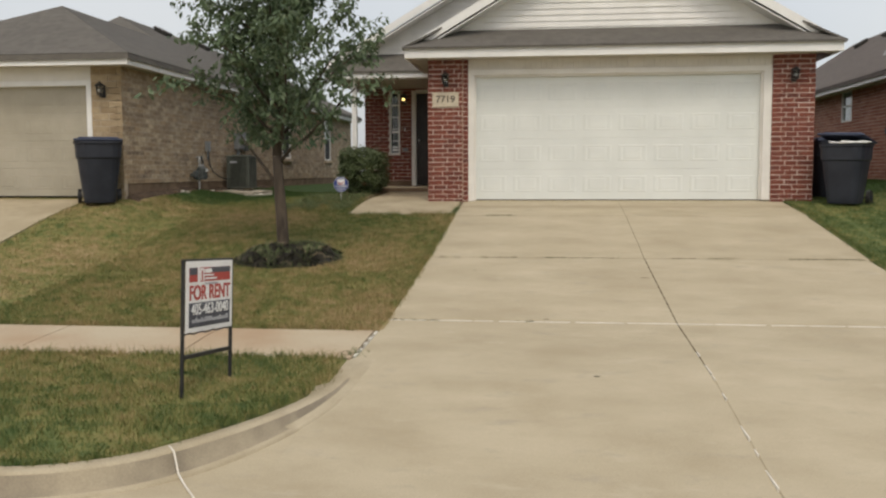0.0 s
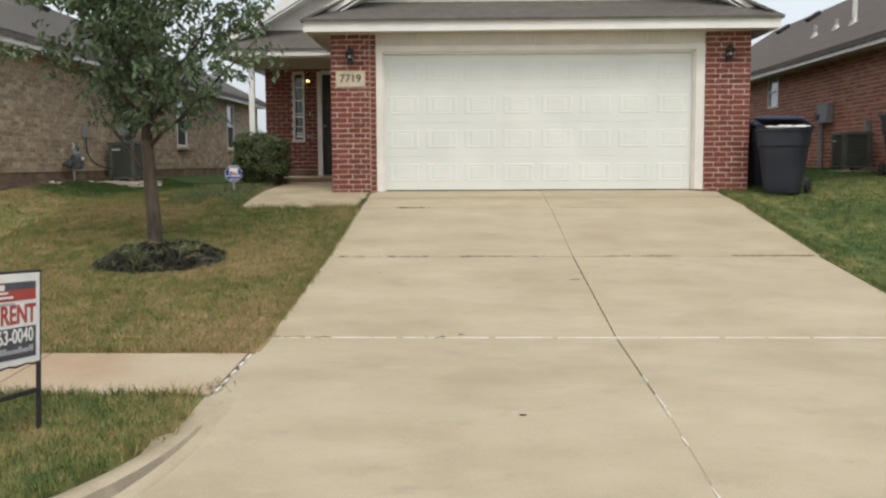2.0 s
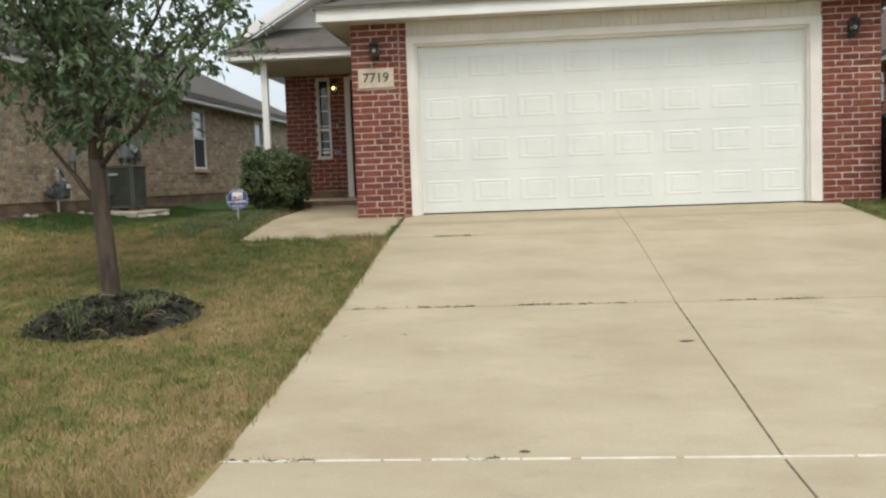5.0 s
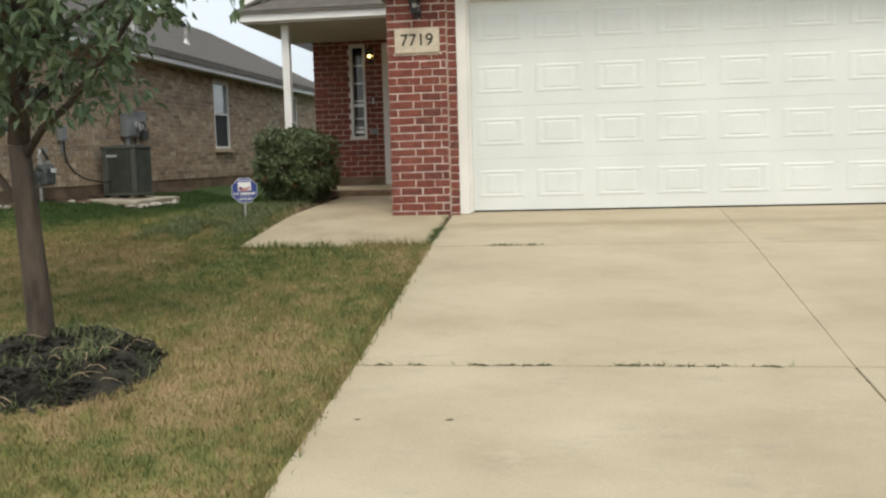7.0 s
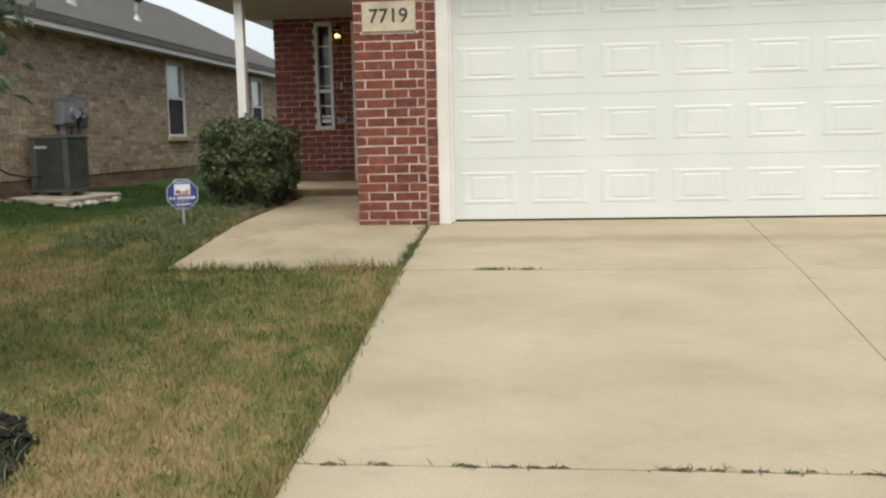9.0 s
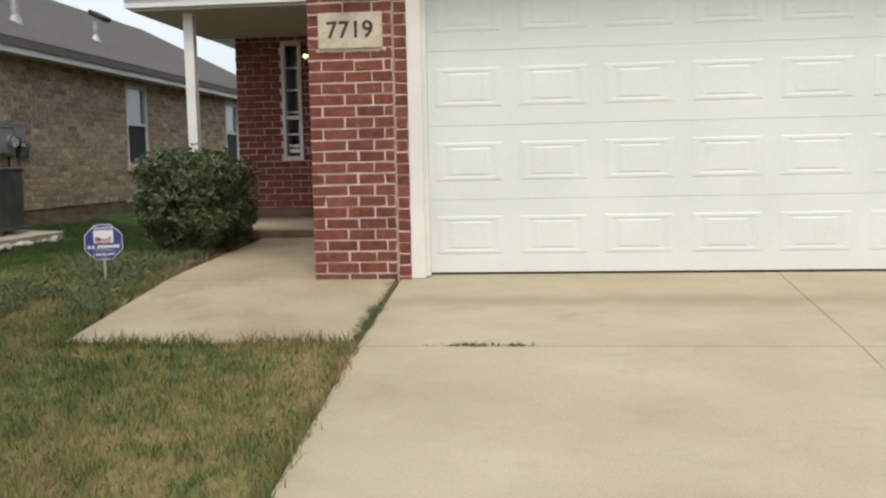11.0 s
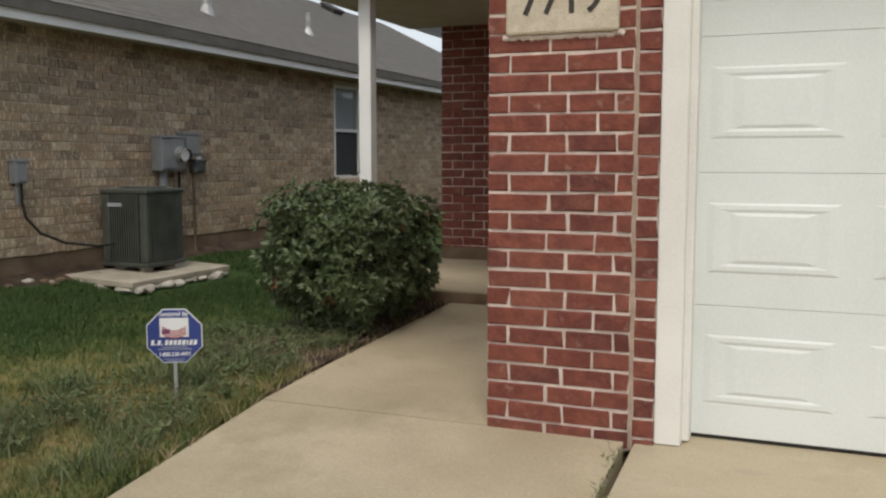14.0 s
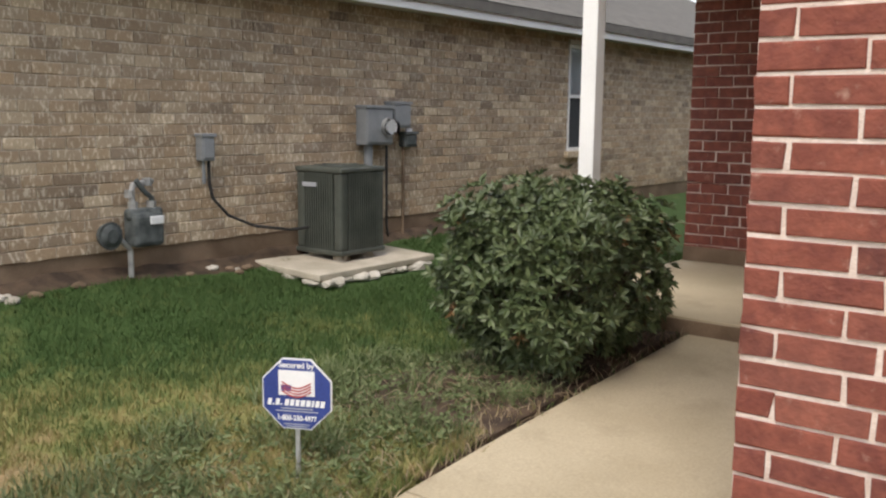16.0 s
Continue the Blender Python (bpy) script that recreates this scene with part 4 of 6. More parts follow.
def sash_window(name, label, w, h, m, mats, split=0.5, grid=None, lower=None, upper=None, deep=0.09):
    """A window in local x, outward -y and z: frame, sill, two sashes of glass; behind, an added box painted dark as the
    unlit room.
    """
    frame_mat, pane_mat = mats
    t = thing(name, label, "window", kind="structure")
    t.matrix_world = m
    f = 0.042
    bm = boxes((0, f, 0, deep, 0, h), (w - f, w, 0, deep, 0, h), (f, w - f, 0, deep, 0, f), (f, w - f, 0, deep, h - f, h), bevel=0.004)
    part("window_frame", bm, frame_mat, t)
    part("meeting_rail", boxes((f, w - f, 0.012, deep - 0.02, h * split - 0.022, h * split + 0.022), bevel=0.003), frame_mat, t)
    for a, b, back in ((f, h * split - 0.022, lower), (h * split + 0.022, h - f, upper)):
        g = part("pane", boxes((f, w - f, 0.05, 0.056, a, b)), pane_mat, t)
        g.visible_shadow = False
        if back:
            part("blind" if back is BLIND else "insect_screen", boxes((f, w - f, 0.075, 0.082, a, b) if back is BLIND else (f, w - f, 0.036, 0.040, a, b)), back, t)
    if grid:
        rows, cols = grid
        bm = bmesh.new()
        for r in range(1, rows):
            z = f + (h - 2 * f) * r / rows
            box(bm, f, w - f, 0.040, 0.062, z - 0.009, z + 0.009)
        part("glazing_bars", bm, frame_mat, t)
    # added box, its dark colour stands in for the shade indoors
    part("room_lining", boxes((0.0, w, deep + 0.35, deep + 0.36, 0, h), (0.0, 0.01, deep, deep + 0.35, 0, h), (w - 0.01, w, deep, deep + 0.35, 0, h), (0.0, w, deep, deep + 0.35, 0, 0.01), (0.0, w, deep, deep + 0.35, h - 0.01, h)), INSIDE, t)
    return t


side = sash_window("window_1", "narrow white-framed porch sidelight with glazing bars", SW[1] - SW[0], SW[3] - SW[2], pose(SW[0], WY - 0.012, SW[2]), (WINDOW_WHITE, GLASS), split=0.36, grid=(5, 1))
part("security_sticker", boxes((0.06, 0.185, 0.0475, 0.049, 0.085, 0.13), (0.06, 0.09, 0.0475, 0.049, 0.15, 0.19), (0.10, 0.185, 0.0475, 0.049, 0.15, 0.185)), SIGN_WHITE, side, "white security stickers on the glass")
door = thing("door_1", "closed dark front door in a white jamb", "door", kind="structure")
bm = boxes((DR[0] - 0.10, DR[0], WY - 0.03, WY + 0.13, 0.182, 2.30), (DR[0], XL, WY - 0.03, WY + 0.13, 2.25, 2.33), bevel=0.005)
part("door_frame", bm, JAMB, door)
leaf = part("door_leaf", boxes((DR[0] + 0.002, XL - 0.02, WY + 0.05, WY + 0.095, 0.195, 2.25), bevel=0.004), DARK_DOOR, door)
for px in (-2.32, -1.97):
    for pz0, pz1 in ((0.4, 1.05), (1.2, 2.1)):
        part("door_panel", boxes((px, px + 0.26, WY + 0.04, WY + 0.052, pz0, pz1), bevel=0.008), DARK_DOOR, leaf)
bm = bmesh.new()
cylinder(bm, (-2.36, WY + 0.05, 1.2), (-2.36, WY - 0.005, 1.2), 0.016)
bmesh.ops.create_uvsphere(bm, u_segments=12, v_segments=8, radius=0.03, matrix=Matrix.Translation((-2.36, WY - 0.015, 1.2)))
part("door_handle", bm, GALV, leaf, "metal door knob", smooth=True)
lantern((-2.685, WY - 0.008, 2.10), "small lit wall lantern beside the front door", True)
bell = thing("doorbell", "small white doorbell button", "doorbell", (-2.675, WY - 0.012, 1.45))
part("plate", boxes((-0.012, 0.012, -0.012, 0, -0.045, 0.045), bevel=0.004), SIGN_WHITE, bell)
part("button", cylinder(bmesh.new(), (0, -0.012, 0), (0, -0.018, 0), 0.007, seg=10), GALV, bell)
outlet = thing("outlet_cover", "grey weatherproof outlet cover on brick", "outlet", (-2.665, WY - 0.012, 0.99))
part("cover", boxes((-0.055, 0.055, -0.04, 0, -0.038, 0.038), bevel=0.01), GREY_METAL, outlet)
part("hinge", cylinder(bmesh.new(), (-0.05, -0.02, 0.04), (0.05, -0.02, 0.04), 0.006, seg=8), GREY_METAL, outlet)

post = thing("porch_post", "square white painted porch post", "post", (-3.43, 16.64, 0.18))
part("shaft", boxes((-0.05, 0.05, -0.05, 0.05, 0.0, 2.18), bevel=0.006), WHITE, post)
part("foot_plate", boxes((-0.062, 0.062, -0.062, 0.062, 0.0, 0.02), bevel=0.004), GALV, post)
ceil = boxes((-3.93, XL - 0.002, 16.40, WY + 0.02, 2.36, 2.385))
solid("ceiling_porch", ceil, SOFFIT, "plain greige porch ceiling", "ceiling", "structure")
bm = boxes((-3.98, -1.58, 16.36, 16.40, 2.385, 2.505), (-3.98, -3.95, 16.40, 27.0, 2.385, 2.505), bevel=0.004)
solid("fascia_porch", bm, WHITE, "white painted porch fascia", "trim", "structure")
AX = -4.02
roof("roof_porch", "grey shingled porch and house roof", [
    [(AX, 16.32, 2.515), (-1.55, 16.32, 2.515), (-1.55, 16.95, 2.925), (-3.20, 16.95, 2.925)],
    [(AX, 16.32, 2.515), (AX, 27.0, 2.515), (0.6, 27.0, 5.208), (0.6, 16.55, 5.208), (-3.5, 16.55, 2.818)]], SHINGLE, thick=0.03)
gable("wall_gable_porch", "cream lap-sided gable above the porch", -3.62, 4.82, 2.70, 0.6, 0.583, 16.95, 0, None)
bm = bmesh.new()
m = Matrix.Translation((0, 16.50, 0))
prism(bm, bar((-4.0, 2.69), (0.6, 5.372), 0.13, 0), 0.03, m)
prism(bm, bar((-3.85, 2.59), (0.6, 5.185), 0.022, 0), 0.46, Matrix.Translation((0, 16.53, 0)))
bmesh.ops.recalc_face_normals(bm, faces=bm.faces)
solid("trim_rake_porch", bm, WHITE, "white rake board on the porch gable", "trim", "structure")
solid("wall_house_back", boxes((-3.6, 4.9, 27.0, 27.15, -0.1, 2.6)), INSIDE, "plain rear wall", "wall", "structure")

# ---- neighbouring house to the left ----
NX, NY = -6.42, 12.45
NWIN = [(21.5, 22.27, 0.86, 2.14), (26.1, 26.87, 0.86, 2.14)]
BASE = 0.32
brick_wall("wall_neighbour_side", "mottled tan-brown brick side wall of the neighbouring house", facing_right(NX, NY, BASE), 17.5, 2.27 - BASE, 0.14, TAN,
           openings=[(a - NY, b - NY, c - BASE, d - BASE) for a, b, c, d in NWIN], near=(2.6, 6.6), start=-0.1)
solid("wall_neighbour_foundation", boxes((NX - 0.2, NX - 0.004, NY, NY + 17.5, -0.3, BASE)), FOUNDATION, "mud-stained concrete foundation of neighbouring house", "wall", "structure")
brick_wall("wall_neighbour_front", "tan brick front corner beside the neighbour's garage", facing_front(-6.94, NY, -0.1), 0.52, 2.35, 0.12, (STONE, TAN_BRICK_FAR, TAN_MORTAR), near=(-1, 1), course=0.105, unit=0.30)
solid("wall_neighbour_garage", boxes((-12.4, -11.9, NY, NY + 0.15, -0.1, 2.3), (-12.4, -12.25, NY, NY + 17, -0.1, 2.3), (-12.4, NX, NY + 17.4, NY + 17.5, -0.1, 2.3)), TAN_MORTAR, "plain tan side and back walls", "wall", "structure")
garage_door("garage_door", "closed tan panelled garage door of neighbouring house", 4.86, 4, TAN_DOOR, (-11.9, NY + 0.12, 0.115)).scale = (1, 1, 0.865)
bm = boxes((-7.035, -6.945, NY + 0.005, NY + 0.14, -0.05, 1.94), (-11.9, -6.945, NY + 0.004, NY + 0.14, 1.93, 2.02), bevel=0.006)
solid("trim_neighbour_garage", bm, WHITE, "white trim round the neighbour's garage door", "trim", "structure")
solid("trim_neighbour_header", boxes((-11.9, -6.945, NY + 0.02, NY + 0.14, 2.02, 2.245)), JAMB, "cream header panel over the garage", "trim", "structure")
lantern((-6.73, NY - 0.008, 1.83), "black wall lantern beside the neighbour's garage")
bm = boxes((-11.0, -6.13, 12.08, 12.11, 2.22, 2.375), (-6.16, -6.13, 12.11, 30.3, 2.22, 2.375), bevel=0.004)
solid("fascia_neighbour", bm, WHITE, "white painted eave fascia", "trim", "structure")
solid("soffit_neighbour", boxes((-12.4, -6.16, 12.11, NY, 2.24, 2.255), (NX, -6.16, NY, 30.3, 2.24, 2.255)), SOFFIT, "greige eave soffit", "soffit", "structure")
E0, K = -6.10, 2.40
rz = lambda x: K + 0.5 * (E0 - x)
roof("roof_neighbour", "grey-brown shingled hip roof", [
    [(E0, 12.05, K), (E0, 19.9, K), (-8.5, 18.4, rz(-8.5)), (-8.5, 14.45, rz(-8.5))],
    [(E0, 19.9, K), (E0, 30.4, K), (-10, 30.4, rz(-10)), (-10, 19.9, rz(-10)), (-8.5, 18.4, rz(-8.5))],
    [(-10.9, 12.05, K), (E0, 12.05, K), (-8.5, 14.45, rz(-8.5))],
    [(-10.9, 12.05, K), (-10.9, 18.0, K), (-8.5, 18.4, rz(-8.5)), (-8.5, 14.45, rz(-8.5))],
    [(-12.6, 17.3, K), (-8.5, 18.4, rz(-8.5)), (-10, 19.9, rz(-10))],
    [(-13.9, 19.9, K), (-13.9, 30.4, K), (-10, 30.4, rz(-10)), (-10, 19.9, rz(-10))]], SHINGLE)
for i, (a, b, c, d) in enumerate(NWIN):
    w = sash_window("window_%d" % (i + 2), "white single-hung window in tan brick wall", b - a, d - c, Matrix.Translation((NX + 0.012, a, c)) @ pose(0, 0, 0, 0, 0, 90), (WINDOW_WHITE, GLASS), 0.52, lower=DARK_SCREEN, upper=BLIND)
    part("brick_sill", boxes((-0.06, b - a + 0.06, -0.05, 0.10, -0.075, -0.002), bevel=0.006), TAN_BRICK_FAR, w)
    part("head_flashing", boxes((-0.02, b - a + 0.02, -0.02, 0.10, d - c + 0.001, d - c + 0.055), bevel=0.004), SOFFIT, w)


def pipe_vent(at, h, r, mat, label, flash=0.10):
    t = thing("roof_vent_pipe", label, "vent pipe", at, group="roof vents")
    part("pipe", cylinder(bmesh.new(), (0, 0, -0.08), (0, 0, h), r, seg=14), mat, t)
    part("flashing", cylinder(bmesh.new(), (0, 0, -0.06), (0, 0, 0.09), flash, r * 1.05, 14), GALV, t)
    return t


def box_vent(at, tilt, label):
    t = thing("roof_box_vent", label, "roof vent", at, group="roof vents")
    t.matrix_world = Matrix.Translation(at) @ pose(0, 0, 0, 0, tilt, 0)
    part("hood", boxes((-0.2, 0.2, -0.2, 0.2, 0.05, 0.12), bevel=0.03), ASPHALT_DARK, t)
    part("base", boxes((-0.17, 0.17, -0.17, 0.17, -0.03, 0.06)), ASPHALT_DARK, t)


for x, y, h, r in ((-6.95, 19.45, 0.32, 0.055), (-7.15, 22.1, 0.30, 0.035)):
    pipe_vent((x, y, rz(x)), h, r, GALV, "galvanised vent pipe on grey shingles")
for y in (21.2, 24.0, 27.0):
    box_vent((-9.5, y, rz(-9.5)), 26.6, "low dark box vent near the ridge")

# ---- neighbouring house to the right ----
RX = 8.15
brick_wall("wall_right_house", "weathered red brick side wall of the right-hand house", facing_left(RX, 13.0, 0.15), 18, 2.45, 0.14, (WORN_BRICK, WORN_BRICK, PINK_MORTAR), openings=[(9.3, 10.1, 1.58, 2.40)])
solid("wall_right_house_foundation", boxes((RX + 0.004, RX + 0.2, 13.0, 31, -0.3, 0.15)), FOUNDATION, "concrete foundation of right-hand house", "wall", "structure")
w = sash_window("window_4", "white-framed window in the red brick side wall", 0.8, 0.82, Matrix.Translation((RX - 0.012, 23.1, 1.73)) @ pose(0, 0, 0, 0, 0, -90), (WINDOW_WHITE, GLASS), 0.5, lower=BLIND, upper=BLIND)
bm = boxes((7.72, 7.75, 12.6, 31.3, 2.47, 2.63), (7.75, 14.5, 12.6, 12.63, 2.47, 2.63), bevel=0.004)
solid("fascia_right_house", bm, WHITE, "white painted eave fascia", "trim", "structure")
solid("soffit_right_house", boxes((7.75, RX, 12.63, 31.3, 2.49, 2.505), (RX, 14.4, 12.63, 13.0, 2.49, 2.505)), SOFFIT, "greige eave soffit", "soffit", "structure")
brick_wall("wall_right_house_front", "red brick front wall of right-hand house", facing_front(RX, 13.0, -0.1), 6.2, 2.6, 0.14, (WORN_BRICK, WORN_BRICK, PINK_MORTAR))
rr = lambda x: 2.65 + 0.655 * (x - 7.69)
roof("roof_right_house", "brown-grey shingled roof of the right-hand house", [
    [(7.69, 12.5, 2.65), (7.69, 31.4, 2.65), (11.0, 31.4, rr(11)), (11.0, 15.8, rr(11))],
    [(7.69, 12.5, 2.65), (14.3, 12.5, 2.65), (11.0, 15.8, rr(11))],
    [(14.3, 12.5, 2.65), (14.3, 31.4, 2.65), (11.0, 31.4, rr(11)), (11.0, 15.8, rr(11))]], SHINGLE_R)
solid("wall_right_house_back", boxes((8.15, 14.3, 31, 31.15, -0.1, 2.6), (14.2, 14.35, 13, 31, -0.1, 2.6)), TAN_MORTAR, "plain rear and far walls", "wall", "structure")
for x, y, h, r, mt in ((8.75, 21.65, 0.26, 0.04, GALV), (8.75, 20.4, 0.22, 0.04, GALV), (8.7, 19.35, 0.50, 0.05, PVC)):
    pipe_vent((x, y, rr(x)), h, r, mt, "pale vent pipe on brown shingles", 0.13)
for y in (26.5, 29.0):
    box_vent((10.5, y, rr(10.5)), -33, "low dark box vent near the ridge")


# ---- wheeled bins ----
def wheeled_bin(at, rz, label, open_lid=False):
    t = thing("wheeled_bin", label, "trash bin", at, rz, group="wheeled rubbish bins")
    bm = bmesh.new()
    rings = []
    for z, w, d in ((0.03, 0.235, 0.25), (0.10, 0.25, 0.265), (0.72, 0.325, 0.355), (0.74, 0.345, 0.375), (0.95, 0.355, 0.39), (0.96, 0.375, 0.41), (1.0, 0.375, 0.41)):
        ring = []
        for k in range(20):
            a = math.tau * k / 20
            c, s = math.cos(a), math.sin(a)
            ring.append(bm.verts.new((w * math.copysign(abs(c) ** 0.45, c), d * math.copysign(abs(s) ** 0.45, s), z)))
        rings.append(ring)
    for a, b in zip(rings, rings[1:]):
        for k in range(20):
            bm.faces.new((a[k], a[(k + 1) % 20], b[(k + 1) % 20], b[k]))
    bm.faces.new(rings[0][::-1])
    part("body", bm, BIN, t)
    bm = bmesh.new()
    box(bm, -0.365, 0.365, -0.40, 0.38, 0.0, 0.03, 0.012)
    box(bm, -0.30, 0.30, -0.33, 0.28, 0.025, 0.06, 0.02)
    lid = part("lid", bm, BIN_LID, t, "bluish domed bin lid")
    lid.matrix_local = pose(0, 0.0, 1.005, 12 if open_lid else 0, 0, 0)
    if open_lid:
        lid.matrix_local = pose(0, 0.02, 1.075, -9, 2, 0)
    part("handle", tube(bmesh.new(), [(-0.26, 0.40, 0.92), (-0.26, 0.47, 0.96), (0.26, 0.47, 0.96), (0.26, 0.40, 0.92)], 0.016), BIN, t)
    part("axle", cylinder(bmesh.new(), (-0.30, 0.27, 0.12), (0.30, 0.27, 0.12), 0.012), BLACK, t)
    for sx in (-1, 1):
        wh = part("wheel", cylinder(bmesh.new(), (sx * 0.27, 0.27, 0.12), (sx * 0.33, 0.27, 0.12), 0.12, seg=20), BLACK, t)
        part("hub", cylinder(bmesh.new(), (sx * 0.325, 0.27, 0.12), (sx * 0.338, 0.27, 0.12), 0.05, seg=12), BIN, wh)
    part("label_bars", boxes((-0.05, 0.03, -0.3335, -0.328, 0.60, 0.63), (-0.05, -0.02, -0.3395, -0.334, 0.64, 0.66)), GREY_PRINT, t, "pale moulded mark")
    return t


wheeled_bin((-6.63, 12.02, lawn_z(-6.6, 12.0) + 0.005), 28, "dark navy wheeled bin against the brick corner")
b = wheeled_bin((5.40, 13.78, lawn_z(5.4, 13.78) - 0.005), -34, "overfull dark navy wheeled bin with lid ajar", True)
wheeled_bin((5.42, 14.85, lawn_z(5.36, 14.75) - 0.005), 8, "dark navy wheeled bin tucked behind another")
wheeled_bin((7.72, 14.72, lawn_z(7.7, 14.7) - 0.005), -6, "dark navy wheeled bin standing by the red brick wall")
rnd = random.Random(8)
for k, (x, y, s) in enumerate(((-0.10, -0.37, 0.06), (0.10, -0.38, 0.09), (0.30, -0.33, 0.07), (0.33, -0.15, 0.06))):
    bm = bmesh.new()
    bmesh.ops.create_icosphere(bm, subdivisions=3, radius=s)
    for v in bm.verts:
        v.co += v.normal * s * 0.5 * noise.noise(v.co * 16 + Vector((k * 9, 0, 0)))
        v.co.z *= 0.32
        v.co.x *= 1.5
    ob = solid("paper_waste", bm, PAPER, "crumpled white paper sticking out under the bin lid", "rubbish")
    ob.matrix_world = b.matrix_world @ pose(x, y + 0.03, 1.02)


# ---- air conditioners ----
def condenser(at, rz, s, h, label, louvred=False):
    t = thing("air_conditioner", label, "air conditioner", at, rz, group="outdoor condenser units")
    r = s / 2
    bm = bmesh.new()
    rings = []
    for z in (0.075, h - 0.04):
        ring = []
        for k in range(24):
            a = math.tau * (k + 0.5) / 24
            c, sn = math.cos(a), math.sin(a)
            ring.append(bm.verts.new(((r - 0.03) * math.copysign(min(1, abs(c) ** 0.35), c), (r - 0.03) * math.copysign(min(1, abs(sn) ** 0.35), sn), z)))
        rings.append(ring)
    for k in range(24):
        bm.faces.new((rings[0][k], rings[0][(k + 1) % 24], rings[1][(k + 1) % 24], rings[1][k]))
    bm.faces.new(rings[0][::-1])
    # plain coil block; the shade behind the grille is painted into it
    part("coil", bm, AC_DARK, t, "coil block painted near-black for the shade behind the grille")
    bm = boxes((-r, r, -r, r, 0.05, 0.09), bevel=0.012)
    part("base_pan", bm, AC_GREEN, t)
    part("top_panel", boxes((-r, r, -r, r, h - 0.045, h), bevel=0.014), AC_GREEN, t)
    for sx in (-1, 1):
        for sy in (-1, 1):
            part("corner_post", boxes((sx * (r - 0.055) - 0.045, sx * (r - 0.055) + 0.045, sy * (r - 0.055) - 0.045, sy * (r - 0.055) + 0.045, 0.085, h - 0.04), bevel=0.02), AC_GREEN, t)
    for q in range(4):
        bm = bmesh.new()
        if louvred:
            z = 0.12
            while z < h - 0.07:
                box(bm, -r + 0.09, r - 0.09, -r + 0.002, -r + 0.022, z, z + 0.026)
                z += 0.042
        else:
            x = -r + 0.10
            while x < r - 0.10:
                box(bm, x, x + 0.013, -r + 0.004, -r + 0.02, 0.09, h - 0.045)
                x += 0.026
            for z in (0.22, 0.36, 0.50, 0.64):
                if z < h - 0.06:
                    box(bm, -r + 0.09, r - 0.09, -r + 0.014, -r + 0.024, z, z + 0.01)
        bmesh.ops.rotate(bm, verts=bm.verts, cent=(0, 0, 0), matrix=Matrix.Rotation(q * math.pi / 2, 3, "Z"))
        part("grille", bm, AC_GREEN, t)
    bm = bmesh.new()
    for rad in np.arange(0.05, r - 0.06, 0.03):
        pts = [(rad * math.cos(a), rad * math.sin(a), h + 0.008) for a in np.linspace(0, math.tau, 25)]
        tube(bm, pts, 0.003, seg=4)
    for k in range(8):
        a = math.tau * k / 8
        cylinder(bm, (0.03 * math.cos(a), 0.03 * math.sin(a), h + 0.012), ((r - 0.05) * math.cos(a), (r - 0.05) * math.sin(a), h + 0.012), 0.004, seg=5)
    part("fan_guard", bm, AC_GREEN, t)
    part("nameplate", boxes((-0.17, -0.01, -r - 0.004, -r + 0.004, h - 0.16, h - 0.125), bevel=0.001), GREY_PRINT, t, "pale nameplate")
    for sx in (-1, 1):
        for sy in (-1, 1):
            part("foot", cylinder(bmesh.new(), (sx * (r - 0.12), sy * (r - 0.12), 0), (sx * (r - 0.12), sy * (r - 0.12), 0.06), 0.075, 0.055, 12), PAD, t)
    return t


PZ = 0.105
pad = thing("condenser_pad", "eroded tilted concrete pad under the air conditioner", "concrete pad", (-6.03, 17.20, PZ))
pad.matrix_world = pose(-6.03, 17.20, PZ + 0.01, 0, 2.5, 0)
part("pad_slab", boxes((-0.42, 0.46, -0.72, 0.66, -0.055, 0.0), bevel=0.010), PAD, pad)
rnd = random.Random(12)
for k in range(17):
    bm = bmesh.new()
    bmesh.ops.create_icosphere(bm, subdivisions=2, radius=1.0)
    s = rnd.uniform(0.045, 0.085)
    for v in bm.verts:
        v.co *= 1 + 0.35 * noise.noise(v.co * 1.7 + Vector((k * 5, 0, 0)))
        v.co = Vector((v.co.x * s * 1.3, v.co.y * s * 2.1, v.co.z * s * 0.62))
    u = -0.60 + 1.16 * k / 12 if k < 13 else -0.45 + 0.9 * (k - 13) / 3
    ob = part("rubble_lump", bm, ROCK, pad, "pale broken concrete lump")
    ob.matrix_local = pose(0.40, u, -0.075, 0, 0, rnd.uniform(0, 360)) if k < 13 else pose(u * 0.8, -0.67, -0.075, 0, 0, rnd.uniform(0, 360))
condenser((-6.05, 17.20, PZ), 0, 0.53, 0.755, "dark green air conditioner on an eroded pad")
rz0 = lawn_z(7.75, 17.6)
solid("condenser_pad", boxes((-0.45, 0.45, -0.55, 0.55, -0.06, 0.03), bevel=0.012), PAD, "thin pale concrete pad in grass", "concrete pad", at=pose(7.68, 16.85, rz0 - 0.03))
condenser((7.70, 16.85, rz0 + 0.0), -90, 0.56, 0.68, "dark louvred air conditioner beside red brick wall", True)


